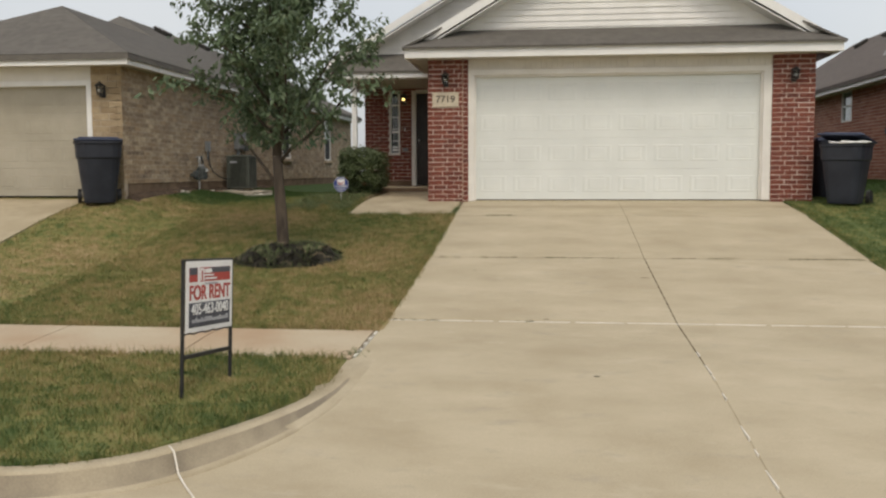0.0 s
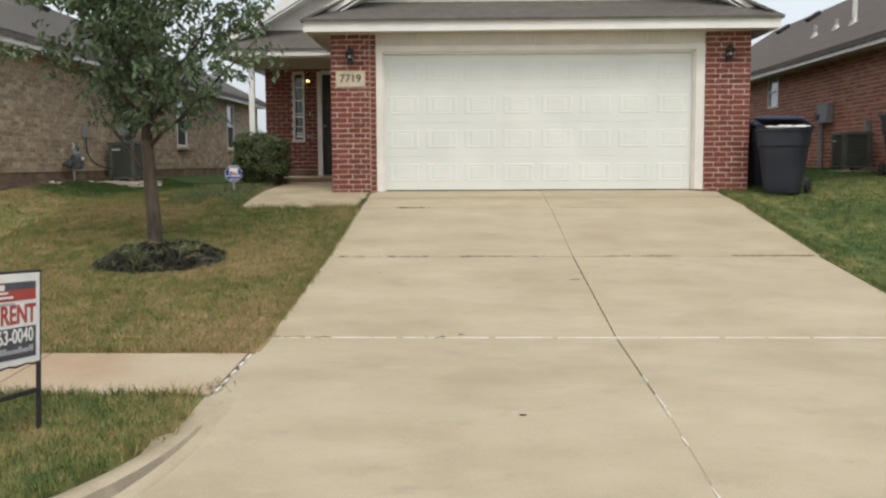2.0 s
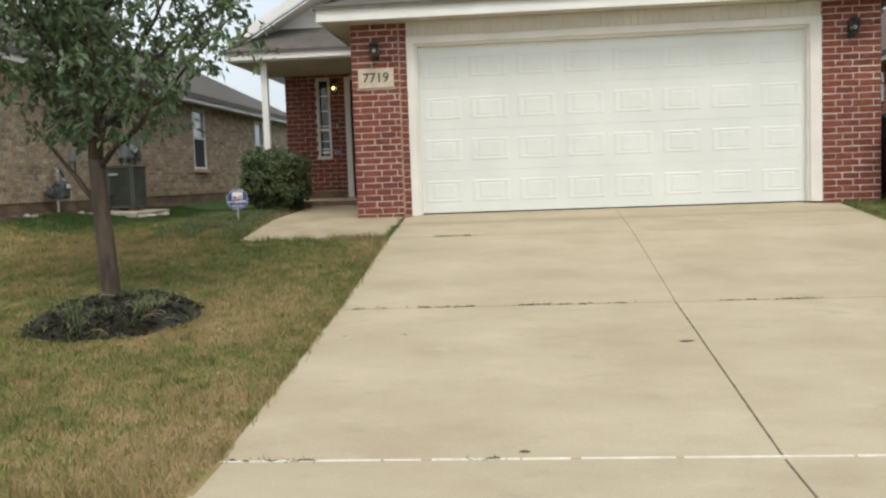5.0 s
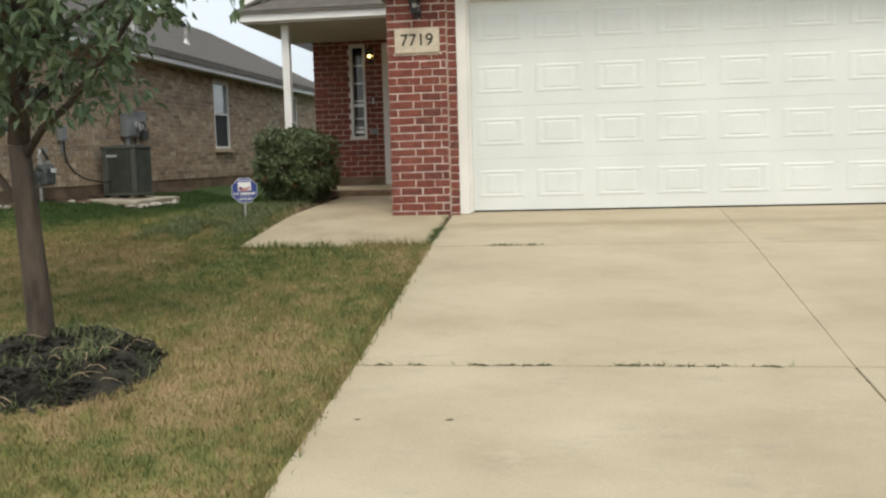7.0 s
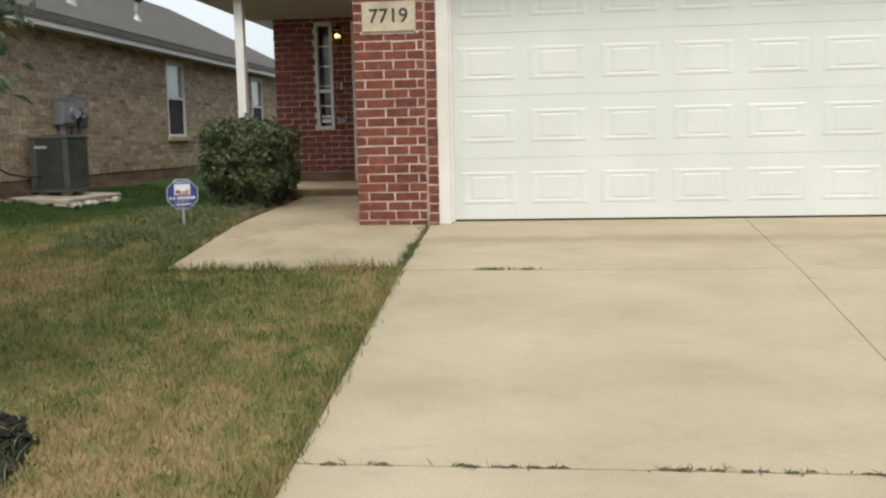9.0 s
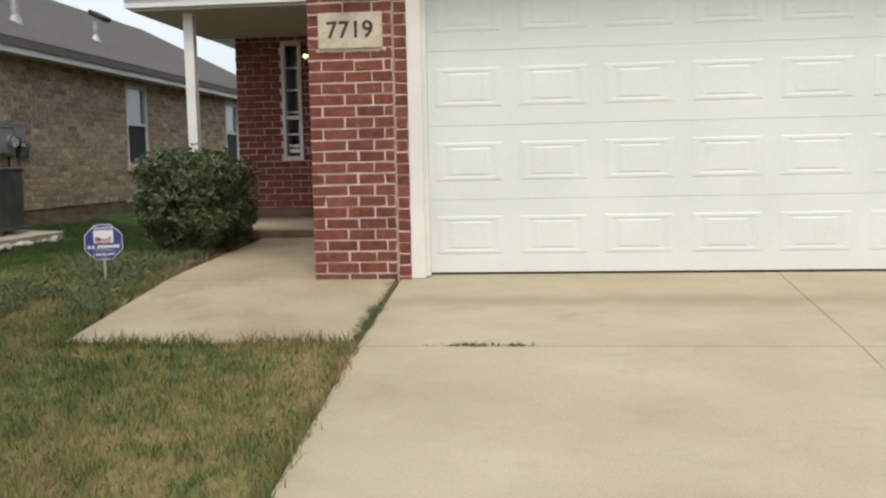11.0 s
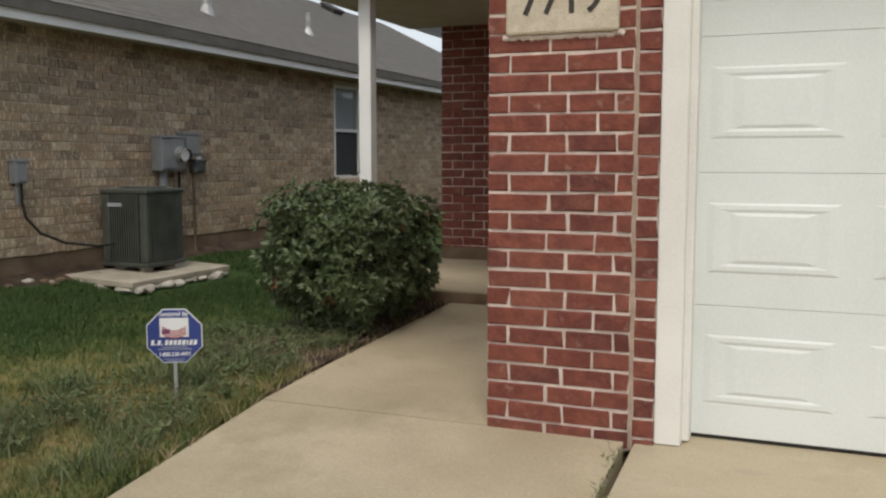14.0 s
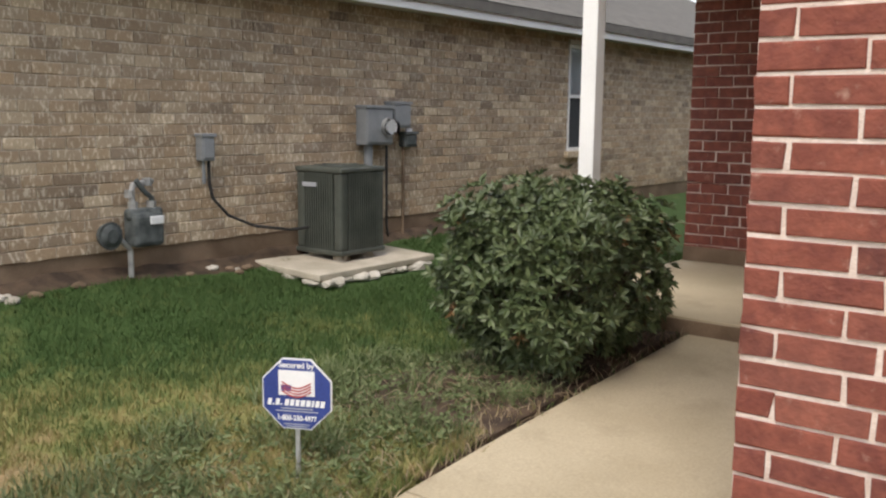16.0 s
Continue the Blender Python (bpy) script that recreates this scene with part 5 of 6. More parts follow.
# ---- meters and boxes on the walls ----
def wall_box(name, label, category, m, w, h, d, mat, door_line=True):
    """A metal enclosure on a wall; local x along it, -y outward."""
    t = thing(name, label, category)
    t.matrix_world = m
    part("body", boxes((0, w, -d, 0, 0, h), bevel=0.01), mat, t)
    if door_line:
        part("cover", boxes((0.012, w - 0.012, -d - 0.008, -d + 0.004, 0.02, h - 0.03), bevel=0.006), mat, t)
        part("hood", boxes((-0.008, w + 0.008, -d - 0.016, 0, h - 0.022, h + 0.004), bevel=0.004), mat, t)
    return t


on_left = lambda y, z: Matrix.Translation((NX + 0.008, y, z)) @ pose(0, 0, 0, 0, 0, 90)
me = wall_box("electric_meter", "grey electric meter enclosure with round glass meter", "electric meter", on_left(17.77, 1.01), 0.36, 0.35, 0.13, GREY_METAL)
bm = bmesh.new()
cylinder(bm, (0.27, -0.13, 0.16), (0.27, -0.17, 0.16), 0.085, seg=20)
part("meter_ring", bm, GALV, me)
part("meter_glass", cylinder(bmesh.new(), (0.27, -0.17, 0.16), (0.27, -0.245, 0.16), 0.072, 0.06, 20), LAMP_GLASS, me, "clear domed meter glass")
part("dial", cylinder(bmesh.new(), (0.27, -0.17, 0.16), (0.27, -0.19, 0.16), 0.05, seg=16), SIGN_WHITE, me)
part("conduit", cylinder(bmesh.new(), (0.10, -0.06, 0.0), (0.10, -0.06, -0.98), 0.04, seg=14), GREY_METAL, me, "grey conduit to the ground")
bx = wall_box("breaker_box", "grey breaker box on brick wall", "electric box", on_left(18.16, 1.16), 0.25, 0.24, 0.11, GREY_METAL)
part("conduit", tube(bmesh.new(), [(-0.03, -0.05, -0.16), (-0.03, -0.05, -0.9), (0.02, -0.04, -1.1)], 0.012), BLACK, bx, "black cable down the wall")
cb = wall_box("cable_box", "small grey-brown utility box on brick wall", "utility box", on_left(18.36, 0.98), 0.18, 0.14, 0.08, GAS_GREY)
part("tag", boxes((0.04, 0.13, -0.06, -0.05, 0.138, 0.175)), SIGN_WHITE, cb, "white tags")
part("conduit", cylinder(bmesh.new(), (0.03, -0.03, 0.0), (0.03, -0.03, -0.95), 0.014, seg=10), FOUNDATION, cb)
jb = wall_box("disconnect_box", "small grey disconnect box with drooping whip cable", "electric box", on_left(16.03, 0.925), 0.12, 0.20, 0.08, GREY_METAL)
part("whip", tube(bmesh.new(), [(0.08, -0.05, 0.0), (0.08, -0.05, -0.15), (0.10, -0.06, -0.28), (0.22, -0.09, -0.42), (0.45, -0.13, -0.52), (0.75, -0.20, -0.57), (0.95, -0.26, -0.56)], 0.012), BLACK, jb, "black flexible conduit")
part("nipple", cylinder(bmesh.new(), (0.04, -0.04, 0.0), (0.04, -0.04, -0.17), 0.014, seg=10), GREY_METAL, jb)

gas = thing("gas_meter", "weathered grey gas meter with regulator and pipes", "gas meter")
gas.matrix_world = on_left(15.16, 0.34) @ Matrix.Diagonal((0.86, 0.86, 0.92, 1))
bm = bmesh.new()
box(bm, 0.22, 0.50, -0.26, -0.08, 0.02, 0.28, 0.035)
box(bm, 0.20, 0.52, -0.22, -0.12, 0.22, 0.31, 0.03)
part("body", bm, GAS_GREY, gas)
part("index_plate", boxes((0.36, 0.48, -0.275, -0.255, 0.19, 0.25), bevel=0.004), SIGN_WHITE, gas, "white index plate")
bm = bmesh.new()
cylinder(bm, (0.06, -0.17, 0.12), (0.06, -0.10, 0.12), 0.105, 0.085, 24)
cylinder(bm, (0.06, -0.20, 0.12), (0.06, -0.17, 0.12), 0.05, 0.085, 24)
cylinder(bm, (0.06, -0.10, 0.12), (0.06, -0.02, 0.12), 0.05, 0.03, 16)
part("regulator", bm, GAS_GREY, gas)
part("inlet_pipe", tube(bmesh.new(), [(0.24, -0.15, -0.32), (0.24, -0.15, 0.0), (0.14, -0.14, 0.10), (0.08, -0.12, 0.12)], 0.024), GALV, gas, "galvanised riser")
part("outlet_pipe", tube(bmesh.new(), [(0.27, -0.16, 0.29), (0.26, -0.16, 0.42), (0.28, -0.15, 0.48), (0.42, -0.14, 0.50), (0.50, -0.08, 0.50), (0.50, 0.0, 0.50)], 0.026), GALV, gas)
part("bypass_pipe", tube(bmesh.new(), [(0.44, -0.16, 0.29), (0.44, -0.17, 0.38), (0.36, -0.18, 0.44), (0.30, -0.17, 0.52)], 0.022), GAS_GREY, gas)
for p in ((0.27, -0.16, 0.33), (0.44, -0.16, 0.33), (0.42, -0.14, 0.50), (0.25, -0.15, 0.42)):
    bm = bmesh.new()
    cylinder(bm, (p[0], p[1], p[2] - 0.028), (p[0], p[1], p[2] + 0.028), 0.04, seg=8)
    part("union_nut", bm, GALV, gas)

on_right = lambda y, z: Matrix.Translation((RX - 0.008, y, z)) @ pose(0, 0, 0, 0, 0, -90)
rm = wall_box("electric_meter", "grey electric meter box with conduit on red brick", "electric meter", on_right(19.46, 1.22), 0.58, 0.40, 0.13, GREY_METAL)
part("conduit", cylinder(bmesh.new(), (0.10, -0.06, 0.0), (0.10, -0.06, -1.1), 0.045, seg=14), GREY_METAL, rm)
part("meter_dial", cylinder(bmesh.new(), (0.12, -0.13, 0.14), (0.12, -0.20, 0.14), 0.075, 0.065, 18), SIGN_DARK, rm)
rb = wall_box("disconnect_box", "small grey disconnect box above the air conditioner", "electric box", on_right(17.2, 0.98), 0.15, 0.20, 0.09, GREY_METAL)
part("whip", tube(bmesh.new(), [(0.07, -0.05, 0.0), (0.07, -0.06, -0.25), (0.07, -0.15, -0.40), (0.07, -0.22, -0.45)], 0.016), BLACK, rb)

# ---- for-rent sign ----
fr = thing("for_rent_sign", "white for-rent sign board in a black metal frame on lawn", "yard sign")
SX = 0.655
d = Vector((0.107, 0.64, 0)).normalized()
fr.matrix_world = Matrix.Translation((-1.945, 3.96, lawn_z(-1.9, 4.2))) @ Matrix(((d.x, -d.y, 0, 0), (d.y, d.x, 0, 0), (0, 0, 1, 0), (0, 0, 0, 1))) @ pose(0, 0, 0, 0, 4.2, 0)
H = -0.086 - lawn_z(-1.9, 4.2)
for x in (0.0, SX):
    part("frame_leg", boxes((x - 0.010, x + 0.010, -0.005, 0.018, -0.15, H), bevel=0.003), BLACK, fr)
part("top_rail", boxes((0.012, SX - 0.012, -0.003, 0.02, H - 0.02, H), bevel=0.003), BLACK, fr)
part("cross_rail", boxes((0.012, SX - 0.012, -0.003, 0.02, H - 0.69, H - 0.662), bevel=0.003), BLACK, fr)
BB, BT = H - 0.51, H - 0.015
board = part("sign_board", boxes((0.012, SX - 0.012, -0.010, -0.004, BB, BT), bevel=0.002), SIGN_WHITE, fr)
part("bottom_edge", tube(bmesh.new(), [(0.012 + (SX - 0.024) * k / 12, -0.008, BB - 0.006 + 0.006 * math.sin(k * 2.1)) for k in range(13)], 0.006, seg=6), BLACK, fr)
part("banner", boxes((0.05, SX - 0.05, -0.0125, -0.0105, BT - 0.145, BT - 0.045)), SIGN_RED, board, "red and charcoal banner")
for a0, a1, a2 in ((0.05, 0.15, 0.095), (0.32, SX - 0.05, 0.085)):
    part("banner_fade", boxes((a0, a1, -0.0135, -0.0125, BT - a2, BT - 0.045)), SIGN_DARK, board)
part("banner_mark", boxes((0.155, 0.175, -0.016, -0.013, BT - 0.15, BT - 0.04), (0.185, 0.20, -0.016, -0.013, BT - 0.14, BT - 0.05), (0.20, 0.235, -0.016, -0.013, BT - 0.065, BT - 0.05), (0.225, 0.24, -0.016, -0.013, BT - 0.14, BT - 0.06), (0.25, 0.34, -0.016, -0.013, BT - 0.085, BT - 0.055), (0.25, 0.37, -0.016, -0.013, BT - 0.105, BT - 0.095), (0.25, 0.41, -0.016, -0.013, BT - 0.13, BT - 0.118)), SIGN_WHITE, board, "white bars and block mark")
part("banner_line", boxes((0.25, 0.43, -0.013, -0.0105, BT - 0.168, BT - 0.155)), GREY_PRINT, board)
flat_sign = lambda x, z: pose(x, -0.0125, z, 90, 0, 0)
lettering("words", "FOR RENT", 0.142, SIGN_RED, flat_sign(SX / 2, BT - 0.225), board, bold=0.003, squeeze=0.84)
part("phone_panel", boxes((0.05, SX - 0.05, -0.0125, -0.0105, BB + 0.035, BB + 0.205)), SIGN_DARK, board)
lettering("phone_number", "405-463-0040", 0.108, SIGN_WHITE, pose(SX / 2, -0.0140, BB + 0.155, 90, 0, 0), board, bold=0.001, squeeze=0.83)
bm = bmesh.new()
x = 0.085
rnd = random.Random(2)
while x < SX - 0.09:
    w = rnd.uniform(0.012, 0.022)
    box(bm, x, x + w, -0.0145, -0.0125, BB + 0.066, BB + 0.066 + rnd.choice((0.022, 0.022, 0.034)))
    x += w + 0.006
part("small_print", bm, GREY_PRINT, board)

# ---- security sign ----
us = thing("security_sign", "blue octagonal security yard sign on a thin stake", "yard sign", (-3.125, 13.97, lawn_z(-3.125, 13.97)), 27)
part("stake", boxes((-0.009, 0.009, -0.004, 0.004, -0.12, 0.25), bevel=0.002), GALV, us)
octo = [(0.142 * math.cos(radians(22.5 + 45 * k)), 0.142 * math.sin(radians(22.5 + 45 * k))) for k in range(8)]
CZ = 0.32
back = part("rim", prism(bmesh.new(), [(x, z + CZ) for x, z in octo], 0.006, pose(0, -0.006, 0)), SIGN_WHITE, us, "white rim")
part("face", prism(bmesh.new(), [(x * 0.965, z * 0.965 + CZ) for x, z in octo], 0.002, pose(0, -0.0085, 0)), SIGN_BLUE, us)
part("picture_panel", boxes((-0.068, 0.068, -0.0105, -0.008, CZ - 0.005, CZ + 0.088)), SIGN_WHITE, us, "white emblem panel")
bm = bmesh.new()
for k in range(4):
    tube(bm, [(-0.055 + 0.11 * j / 8, -0.0112, CZ + 0.045 - 0.011 * k - 0.022 * math.sin(j / 8 * math.pi)) for j in range(9)], 0.0028, seg=5)
part("emblem_stripes", bm, SIGN_RED, us)
part("emblem_blue", boxes((-0.058, -0.02, -0.0125, -0.0105, CZ + 0.012, CZ + 0.034)), SIGN_BLUE, us)
lettering("words", "Secured by", 0.030, SIGN_WHITE, pose(0, -0.009, CZ + 0.107, 90, 0, 0), us, bold=0.0005)
x = -0.112
for w in (0.014, 0.006, 0.014, 0.006, 0.0, 0.015, 0.015, 0.015, 0.016, 0.016, 0.008, 0.015, 0.015):
    if w:
        h = 0.007 if w == 0.006 else 0.024
        bm = prism(bmesh.new(), [(x, CZ - 0.044), (x + w, CZ - 0.044), (x + w + h * 0.2, CZ - 0.044 + h), (x + h * 0.2, CZ - 0.044 + h)], 0.001, pose(0, -0.0098, 0))
        part("name_block", bm, SIGN_WHITE, us)
    x += w + 0.005
part("fine_print", boxes((-0.06, 0.06, -0.0095, -0.0085, CZ - 0.056, CZ - 0.052), (-0.08, 0.08, -0.0095, -0.0085, CZ - 0.066, CZ - 0.062), (-0.05, 0.05, -0.0095, -0.0085, CZ - 0.114, CZ - 0.111), (-0.04, 0.04, -0.0095, -0.0085, CZ - 0.122, CZ - 0.119)), GREY_PRINT, us)
lettering("phone_number", "1-800-230-4977", 0.027, SIGN_WHITE, pose(0, -0.009, CZ - 0.09, 90, 0, 0), us, bold=0.0006, squeeze=0.86)


# ---- leaves ----
def leaves(name, places, length, width, mat, rnd, fold=0.25, droop=0.3):
    """Pointed leaves of four triangles, each a small folded blade at (place, direction)."""
    verts, faces = [], []
    for p, d in places:
        d = Vector(d).normalized()
        s = d.cross(Vector((rnd.uniform(-1, 1), rnd.uniform(-1, 1), rnd.uniform(0.2, 1)))).normalized()
        u = s.cross(d)
        k = rnd.uniform(0.7, 1.25)
        l, w = length * k, width * k / 2
        n = len(verts)
        p = Vector(p)
        mid = p + d * l * 0.5
        verts += [tuple(p), tuple(mid + s * w + u * w * fold), tuple(p + d * l - u * l * droop * 0.4), tuple(mid - s * w + u * w * fold), tuple(mid - u * w * 0.15)]
        faces += [(n, n + 4, n + 1), (n + 1, n + 4, n + 2), (n, n + 3, n + 4), (n + 3, n + 2, n + 4)]
    return raw_mesh(name, verts, faces, mat)


# ---- the young street tree ----
rnd = random.Random(21)
TX, TY = -3.03, 9.95
tz = lawn_z(TX, TY)
tree = thing("tree", "young leafy tree with a slender grey trunk in mulch", "tree", (TX, TY, tz))
trunk_pts = [(0.02, 0, -0.1), (0.03, 0, 0.15), (0.01, 0, 0.55), (-0.02, 0.01, 0.95), (-0.03, 0.0, 1.3), (0.0, 0.02, 1.8), (0.04, 0.0, 2.5), (0.03, 0.03, 3.3), (0.05, 0.0, 4.2)]
bm = tube(bmesh.new(), trunk_pts[:5], 0.088, 0.064, 12)
part("trunk", bm, BARK, tree, smooth=True)
part("leader", tube(bmesh.new(), trunk_pts[4:], 0.066, 0.012, 9), BARK, tree, smooth=True)
spots = []


def twig(p, d, n, step, wander):
    pts = [Vector(p)]
    d = Vector(d).normalized()
    for k in range(n):
        d = (d + Vector((rnd.gauss(0, wander), rnd.gauss(0, wander), rnd.gauss(0.02, wander)))).normalized()
        pts.append(pts[-1] + d * step)
    return pts


def crown_radius(z):
    return 1.50 * math.sin(math.pi * min(1.0, max(0.06, (z - 1.12) / 3.9)) ** 0.52) ** 0.70 if z < 4.95 else 0.1


for k in range(34):
    h = 1.22 + 2.9 * (k / 33) ** 1.05
    a = k * 2.4 + rnd.uniform(-0.4, 0.4)
    lean = 0.75 + 0.55 * (h / 4)
    base = Vector((0.0, 0, h))
    reach = crown_radius(h + 0.45) * rnd.uniform(0.8, 1.05) * (1 + 0.16 * math.cos(a))
    limb = twig(base, (math.cos(a), math.sin(a), lean * 0.8), 7, reach / 6.0, 0.12)
    part("limb", tube(bmesh.new(), limb, 0.026 * (1.25 - h / 5), 0.006, 6), BARK, tree, smooth=True)
    for i, q in enumerate(limb[1:], 1):
        for j in range(3):
            d = (Vector((rnd.gauss(0, 1), rnd.gauss(0, 1), rnd.gauss(0.05, 0.6))) + (q - base).normalized() * 0.7).normalized()
            tw = twig(q, d, 5, rnd.uniform(0.05, 0.10), 0.22)
            spots += tw[1:]
low = twig(Vector((-0.03, 0, 0.92)), (-0.75, -0.1, 0.85), 6, 0.14, 0.08)
part("limb", tube(bmesh.new(), low, 0.03, 0.008, 7), BARK, tree, smooth=True)
places = []
for s in spots:
    if s.z < 1.45:
        continue
    for j in range(5):
        d = Vector((rnd.gauss(0, 0.8), rnd.gauss(0, 0.8), rnd.gauss(-0.75, 0.5)))
        places.append((s + Vector((rnd.gauss(0, 0.035), rnd.gauss(0, 0.035), rnd.gauss(0, 0.035))), d))
part("crown", leaves("crown", places, 0.092, 0.042, LEAF, rnd), LEAF, tree, "dense dull green drooping leaves", kind="stuff")

# mulch mound at its foot
bm = bmesh.new()
bmesh.ops.create_grid(bm, x_segments=60, y_segments=60, size=1.0)
mc = Vector((-2.84, 9.64))
for v in bm.verts:
    r = v.co.xy.length
    a = math.atan2(v.co.y, v.co.x)
    edge = 1 - 0.26 * noise.noise((math.cos(a) * 1.5, math.sin(a) * 1.5, 3)) - 0.07 * noise.noise((math.cos(a) * 5, math.sin(a) * 5, 8))
    x, y = mc.x + v.co.x * 0.77, mc.y + v.co.y * 0.72
    rise = max(0.0, 1 - (r / edge) ** 2.2)
    lump = noise.noise((x * 7, y * 7, 1)) * 0.06 + noise.noise((x * 19, y * 19, 5)) * 0.03
    v.co = Vector((x, y, lawn_z(x, y) - 0.05 + (0.17 * min(1, rise * 1.5) + lump) * (1 if rise > 0 else 0)))
solid("mulch_mound", bm, MULCH, "dark mulch mound round the tree trunk", "mulch", "structure", smooth=True)
verts, faces = [], []
for k in range(2600):
    a, r = rnd.uniform(0, math.tau), math.sqrt(rnd.random()) * 0.95
    x, y = mc.x + 0.77 * r * math.cos(a), mc.y + 0.72 * r * math.sin(a)
    z = lawn_z(x, y) - 0.05 + 0.17 * min(1, 1.5 * max(0, 1 - r ** 2.2)) + noise.noise((x * 7, y * 7, 1)) * 0.045 + 0.01
    b = rnd.uniform(0, math.tau)
    d, s = Vector((math.cos(b), math.sin(b), rnd.uniform(-0.4, 0.6))) * rnd.uniform(0.012, 0.04), Vector((-math.sin(b), math.cos(b), rnd.uniform(-0.6, 0.6))) * rnd.uniform(0.004, 0.010)
    p = Vector((x, y, z))
    n = len(verts)
    verts += [tuple(p - d - s), tuple(p + d - s), tuple(p + d + s), tuple(p - d + s)]
    faces.append((n, n + 1, n + 2, n + 3))
chips = new("mulch_chips", raw_mesh("mulch_chips", verts, faces, MULCH))
tagged(chips, "loose dark bark chips on the mound", "mulch", "", "stuff")

# ---- the clipped shrub beside the walk ----
rnd = random.Random(33)
BX, BY = -3.08, 15.72
bz = lawn_z(BX, BY)
shrub = thing("shrub", "dense clipped evergreen shrub with glossy whorled leaves", "shrub", (BX, BY, bz))
hx, hy, hz = 0.46, 0.70, 0.43


def shrub_point(a, t, f):
    c, s = math.cos(a), math.sin(a)
    e = 0.72
    ct, st = math.cos(t), math.sin(t)
    w = 1 + 0.24 * noise.noise((c * 2.6 + 4, s * 2.6, st * 2.4))
    x = hx * f * w * math.copysign(abs(c) ** e, c) * abs(ct) ** e
    y = hy * f * w * math.copysign(abs(s) ** e, s) * abs(ct) ** e
    z = 0.46 + hz * f * w * math.copysign(abs(st) ** e, st)
    k = 0.84 + 0.16 * min(1, z / 0.45)
    return Vector((x * k, y * k, z))


places, red, stems = [], [], []
for k in range(1750):
    a, t, f = rnd.uniform(0, math.tau), math.asin(rnd.uniform(-0.92, 1)), rnd.uniform(0.80, 1.03) + (rnd.uniform(0.03, 0.12) if rnd.random() < 0.15 else 0)
    p = shrub_point(a, t, f)
    if p.z < 0.05:
        continue
    out = (p - Vector((0, 0, 0.35))).normalized()
    out = (out + Vector((0, 0, 0.45))).normalized()
    u = out.orthogonal().normalized()
    v = out.cross(u)
    dest = red if rnd.random() < 0.012 else places
    for j in range(8):
        b = math.tau * j / 8 + rnd.uniform(-0.3, 0.3)
        tilt = rnd.uniform(0.25, 0.9)
        dest.append((p, (u * math.cos(b) + v * math.sin(b)) + out * tilt))
for k in range(1500):
    p = shrub_point(rnd.uniform(0, math.tau), math.asin(rnd.uniform(-0.9, 1)), rnd.uniform(0.45, 0.82))
    for j in range(3):
        places.append((p, (rnd.gauss(0, 1), rnd.gauss(0, 1), rnd.gauss(0.2, 0.6))))
part("foliage", leaves("foliage", places, 0.056, 0.020, BUSH_LEAF, rnd, 0.2, 0.25), BUSH_LEAF, shrub, kind="stuff")
part("russet_growth", leaves("russet_growth", red, 0.055, 0.018, BUSH_RED, rnd), BUSH_RED, shrub, "russet young shoots", kind="stuff")
for k in range(46):
    p = shrub_point(rnd.uniform(0, math.tau), rnd.uniform(-0.3, 1.3), 0.8)
    part("stem", tube(bmesh.new(), [(p.x * 0.15, p.y * 0.45, -0.05), (p.x * 0.45, p.y * 0.7, p.z * 0.45), tuple(p)], 0.012, 0.004, 5), TWIG, shrub)
bm = bmesh.new()
bmesh.ops.create_grid(bm, x_segments=30, y_segments=50, size=1.0)
for v in bm.verts:
    x, y = -3.12 + v.co.x * 0.62, 15.7 + v.co.y * 1.45
    x = min(x, -2.755)
    v.co = Vector((x, y, lawn_z(x, y) + 0.012 + 0.03 * noise.noise((x * 5, y * 5, 2)) * (1 - abs(v.co.x)) - 0.05 * max(abs(v.co.x), abs(v.co.y)) ** 6))
solid("soil_bed", bm, SOIL, "bare brown soil under the shrub", "soil", "structure", smooth=True)

# ---- bare soil and rubble along the neighbour's foundation ----
bm = bmesh.new()
last = None
for k in range(90):
    y = 12.5 + k * 0.085
    edge = -6.17 + 0.10 * noise.noise((y * 0.9, 0, 4)) + 0.05 * noise.noise((y * 3.1, 0, 9))
    row = []
    for t in (0.0, 0.35, 0.7, 1.0):
        x = NX - 0.01 + (edge - NX) * t
        row.append(bm.verts.new((x, y, lawn_z(x, y) + 0.035 * (1 - t) ** 2 + 0.014 + 0.03 * noise.noise((x * 6, y * 6, 3)) * (1 - t) - 0.02 * t)))
    if last:
        for i in range(3):
            bm.faces.new((last[i], last[i + 1], row[i + 1], row[i]))
    last = row
solid("soil_strip", bm, SOIL, "bare eroded soil along the foundation", "soil", "structure", smooth=True)
rnd = random.Random(51)
for k in range(13):
    y = rnd.choice((13.9, 14.4, 14.75, 15.95, 16.2, 16.35)) + rnd.gauss(0, 0.12)
    s = rnd.uniform(0.018, 0.05)
    bm = bmesh.new()
    bmesh.ops.create_icosphere(bm, subdivisions=2, radius=s)
    for v in bm.verts:
        v.co *= 1 + 0.4 * noise.noise(v.co * 22 + Vector((k * 3, 0, 0)))
        v.co.z *= 0.55
    x = -6.22 + rnd.gauss(0, 0.04)
    solid("stone", bm, ROCK if k % 3 == 0 else FOUNDATION, "small pale stone on bare soil", "stone", at=pose(x, y, lawn_z(x, y) + s * 0.3, 0, 0, rnd.uniform(0, 360)))

# ---- grass, weeds and stems ----
rng = np.random.default_rng(5)


